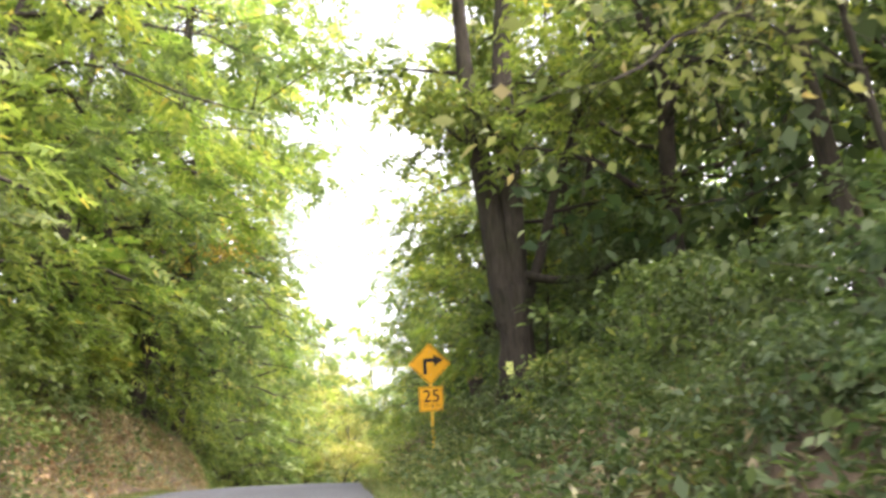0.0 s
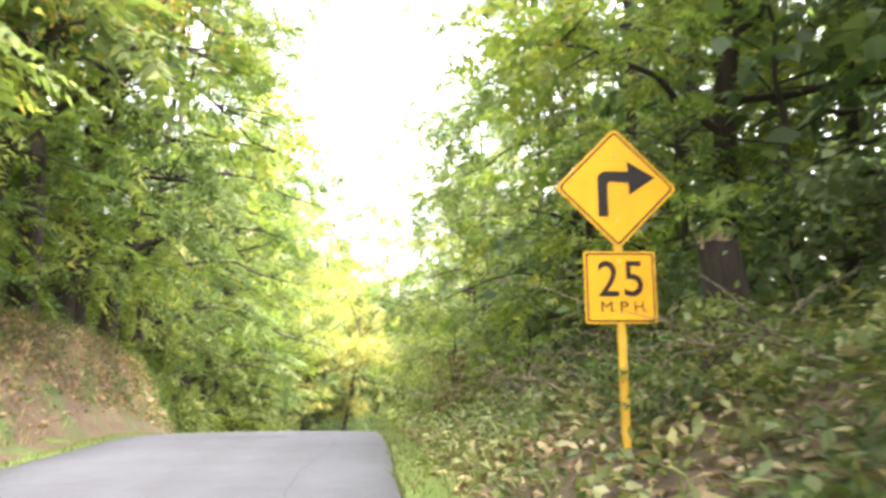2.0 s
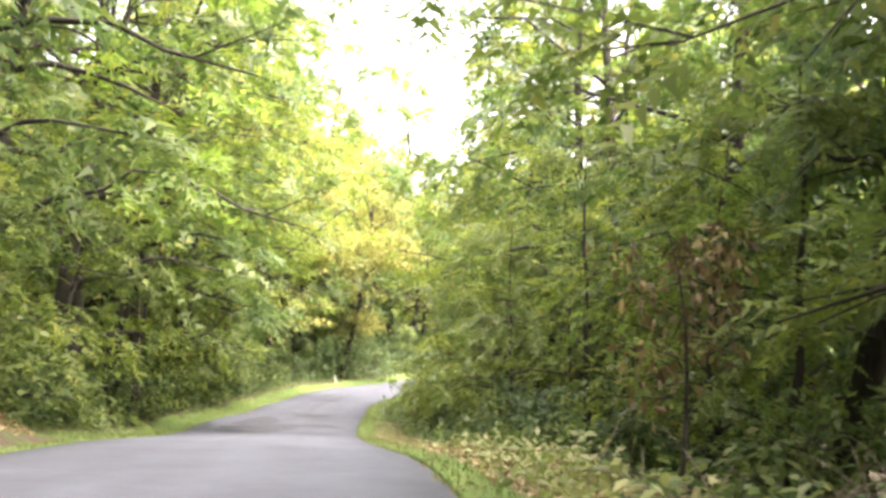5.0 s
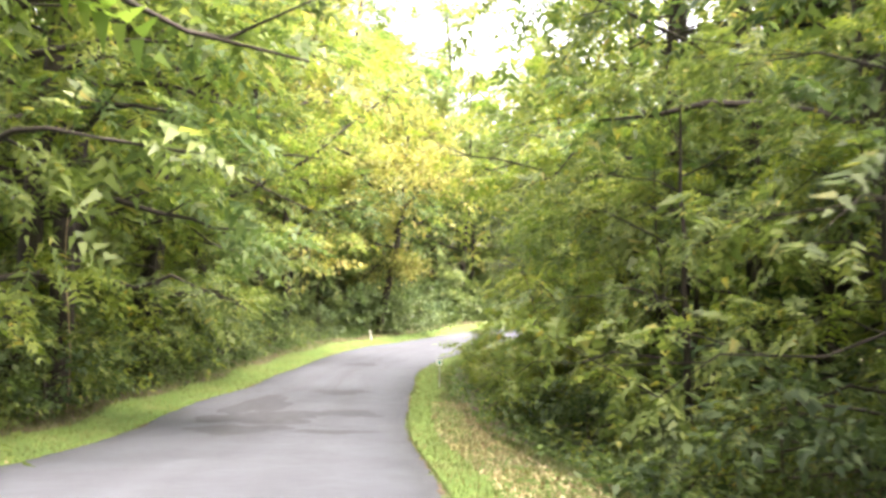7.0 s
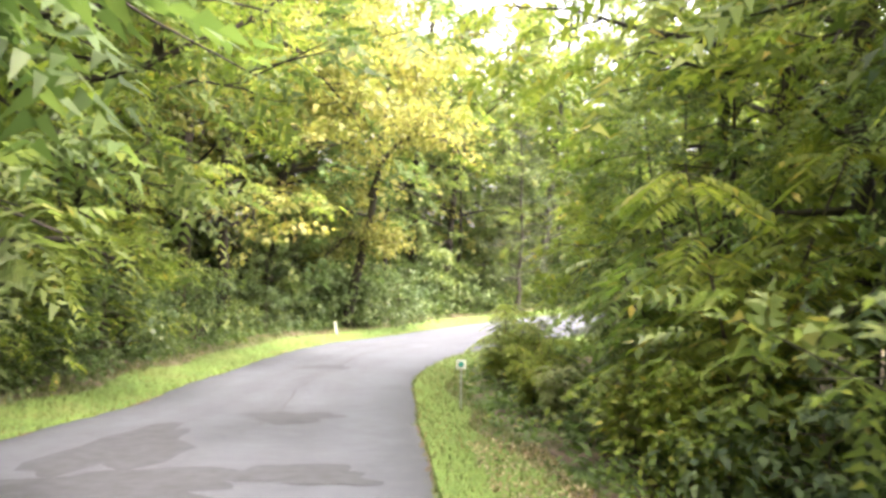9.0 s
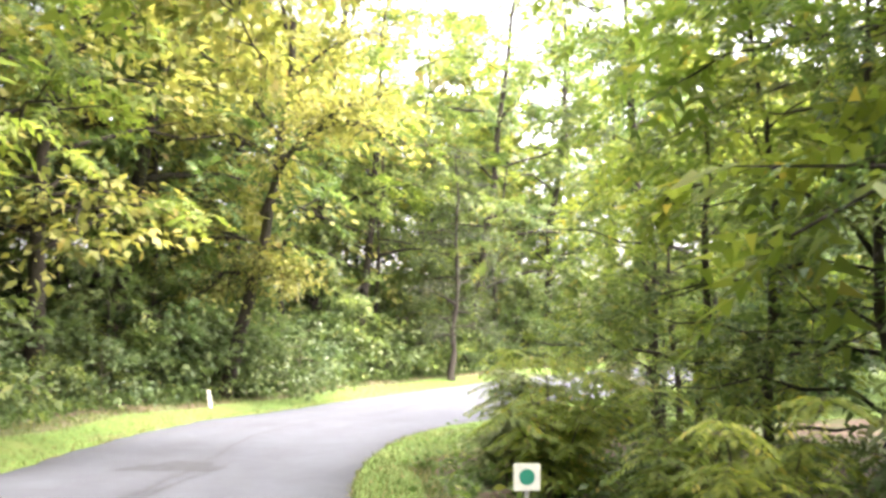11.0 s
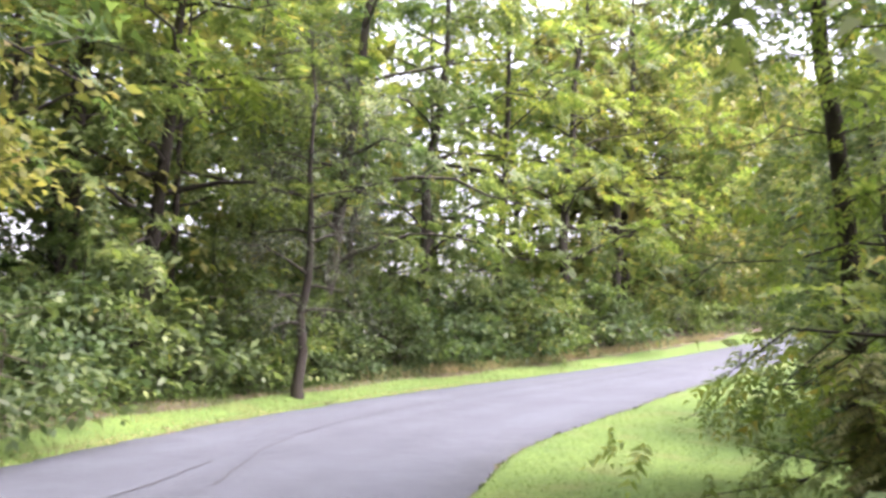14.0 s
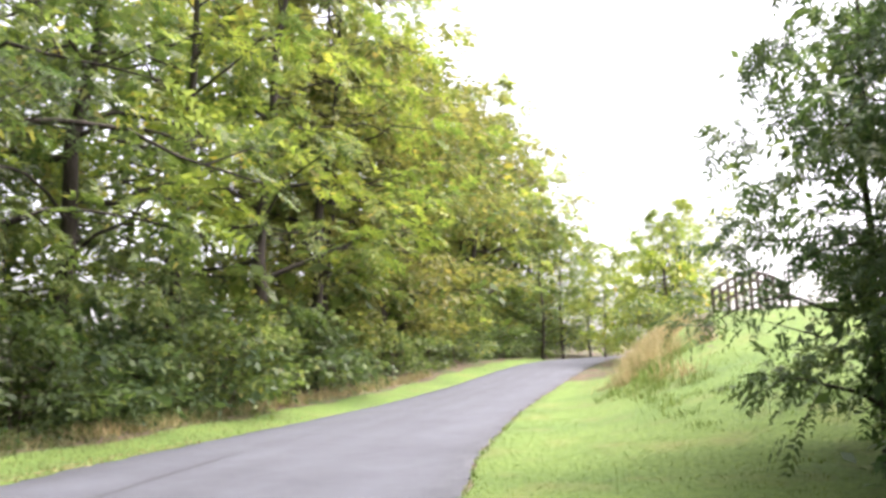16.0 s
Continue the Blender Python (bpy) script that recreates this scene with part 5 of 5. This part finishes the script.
limb_tree("broadleaf_tree", 95, "dark-trunked roadside tree hung with leafy vines", [(-7.65, 63.6, 0), (-7.55, 63.8, 1.8), (-7.4, 64.2, 4.1), (-7.1, 64.6, 8.0), (-6.9, 64.8, 12.0)], (0.3, 0.1), [
    ([(-7.4, 64.2, 4.2), (-8.2, 63.2, 5.0), (-9.0, 62.4, 5.2)], 0.08),
    ([(-7.2, 64.5, 6.0), (-6.0, 65.2, 7.4), (-4.8, 66.0, 7.9)], 0.09),
    ([(-7.1, 64.6, 7.6), (-6.4, 63.4, 9.2), (-5.6, 62.2, 9.8)], 0.08),
    ([(-7.0, 64.7, 9.5), (-7.6, 66.0, 11.0), (-8.0, 67.5, 11.8)], 0.07),
    ([(-6.9, 64.8, 11.0), (-5.8, 65.0, 12.6), (-4.6, 65.2, 13.4)], 0.06)], LEAF, 6000, 0.17)
limb_tree("young_tree", 96, "young tree with a thin leafy bough hanging over the bank", [(5.4, 6.6, 0), (5.2, 6.5, 2.0), (4.8, 6.3, 4.2), (4.6, 6.2, 6.0)], (0.06, 0.03), [
    ([(5.0, 6.4, 3.4), (3.6, 5.4, 3.4), (2.5, 4.7, 2.8), (1.75, 4.2, 2.1)], 0.02),
    ([(4.8, 6.3, 4.2), (3.9, 5.6, 4.0), (3.0, 5.2, 3.1)], 0.018),
    ([(4.6, 6.2, 5.4), (3.6, 6.0, 5.8), (2.6, 5.8, 5.6)], 0.02)], LEAF_PALE, 420, 0.13)
limb_tree("broadleaf_tree", 97, "leafy tree with one long dark limb over the road", [(-7.6, 69.4, 0), (-7.2, 69.5, 2.0), (-6.6, 69.7, 5.0), (-6.3, 69.8, 10.0)], (0.2, 0.08), [
    ([(-7.0, 69.5, 2.6), (-5.0, 69.9, 3.1), (-3.05, 70.5, 4.04), (-2.0, 71.2, 5.15), (-0.76, 72.1, 6.33), (0.2, 72.8, 7.0)], 0.09),
    ([(-6.5, 69.7, 5.6), (-5.2, 70.6, 7.2), (-4.0, 71.6, 7.9)], 0.07),
    ([(-6.4, 69.7, 7.6), (-5.6, 68.6, 9.2), (-4.6, 67.6, 9.8)], 0.06)], LEAF_BRIGHT, 3200, 0.17)
limb_tree("young_tree", 94, "slender leaning tree with a patch of orange leaves", [(-7.7, 29.6, 0), (-7.2, 29.5, 4.65), (-5.8, 29.3, 7.65), (-4.4, 29.1, 9.25)], (0.08, 0.03), [
    ([(-5.4, 29.2, 8.05), (-4.6, 28.8, 8.65), (-3.9, 28.5, 8.85)], 0.03),
    ([(-4.8, 29.1, 8.65), (-4.2, 29.6, 9.15), (-3.6, 30.0, 9.05)], 0.03)], LEAF_RUST, 900, 0.17)


def dead_sapling():
    """A snapped young tree whose leaves have withered."""
    rng = np.random.default_rng(61)
    x, y = 3.3, 41.5
    ob = tagged(new("dead_sapling"), "dead sapling with hanging withered brown leaves", "sapling")
    ob.location = (x, y, gz(x, y) - 0.05)
    u = np.linspace(0, 1, 7)[:, None]
    stem = np.array([0.3, 0.1, 3.0]) * u + np.array([-0.4, 0, 0]) * u ** 3
    tubes, sprays = [tube(stem, 0.03 * (1 - 0.7 * u[:, 0]), 6)], []
    for k in range(14):
        g = rng.uniform(0.4, 1.0)
        p0 = np.array([np.interp(g, u[:, 0], stem[:, i]) for i in range(3)])
        dirn = unit(np.array([rng.normal(), rng.normal(), rng.uniform(-0.8, 0.3)]))
        p1 = p0 + dirn * rng.uniform(0.3, 0.7)
        tubes.append(tube([p0, p1], [0.01, 0.004], 4))
        sprays.append((p1, np.array([0, 0, -1.0]), 0.25))
    v, f = join(tubes)
    part_of("stem", mesh_of("stem", v, f, BARK_SHADED), ob)
    v, f = spray_leaves(rng, sprays, 520, 0.13, 0.2, 0.45, full=True)
    part_of("leaves", mesh_of("leaves", v, f, LEAF_BROWN), ob, "withered brown leaves")


def hanging_vine():
    """A bare woody vine that hangs from the dark trunk to the ground."""
    x, y = -7.2, 63.0
    ob = tagged(new("hanging_vine"), "thin pale woody vine hanging beside the dark trunk", "vine")
    ob.location = (x, y, gz(x, y))
    u = np.linspace(0, 1, 14)
    top = 3.6 - gz(x, y)
    line = np.stack([0.07 * np.sin(u * 7) - 0.2 * u ** 3, 0.9 * u ** 3, top * u - 0.1], 1)
    v, f = tube(line, 0.017 - 0.006 * u, 6)
    part_of("stem", mesh_of("stem", v, f, WOOD_PALE), ob)


hanging_vine()
dead_sapling()
warning_sign()
trail_marker()
white_post()
forked_trunk()
broken_stump()
dead_branch(2.9, 31.5, 2.4, 0.3, 0.6, "tangled grey fallen branch on the bank")
dead_branch(3.4, 33.0, 2.2, 1.0, 0.8, "tangled grey fallen branch on the bank")
for bx, by, bl, bt, br in ((3.3, 22.6, 2.0, 0.6, 0.5), (3.7, 23.6, 2.4, -0.3, 0.7), (3.1, 24.4, 1.8, 1.4, 0.4), (4.2, 26.2, 2.6, 0.2, 0.8), (3.4, 28.2, 1.7, 2.0, 0.3), (3.4, 35.6, 2.0, 0.9, 0.6), (4.1, 37.4, 2.4, -0.2, 0.5), (3.3, 39.0, 1.8, 0.4, 0.5)):
    dead_branch(bx, by, bl, bt, br, "bare grey-brown brushwood lying on the bank")
for bx, by, bl, bt in ((-5.3, 17.5, 1.3, 1.3), (-5.6, 24.0, 1.6, 1.8), (-6.0, 31.0, 1.5, 1.2), (-6.2, 38.0, 1.4, 1.7)):
    dead_branch(bx, by, bl, bt, 0.3, "thin dry branch hanging on the earth bank")
brush_rng = np.random.default_rng(12)
for by in np.linspace(18.5, 43.0, 26):
    dead_branch(float(right_edge(by) + brush_rng.uniform(2.0, 4.8)), float(by), brush_rng.uniform(1.0, 2.4), brush_rng.uniform(-1.0, 3.6), brush_rng.uniform(0.1, 0.5), "bare grey-brown brushwood lying on the bank")
dead_branch(1.9, 25.0, 1.2, 0.2, 0.3, "broken dark branch lying on the bank")
hill_fence()
road_marks()
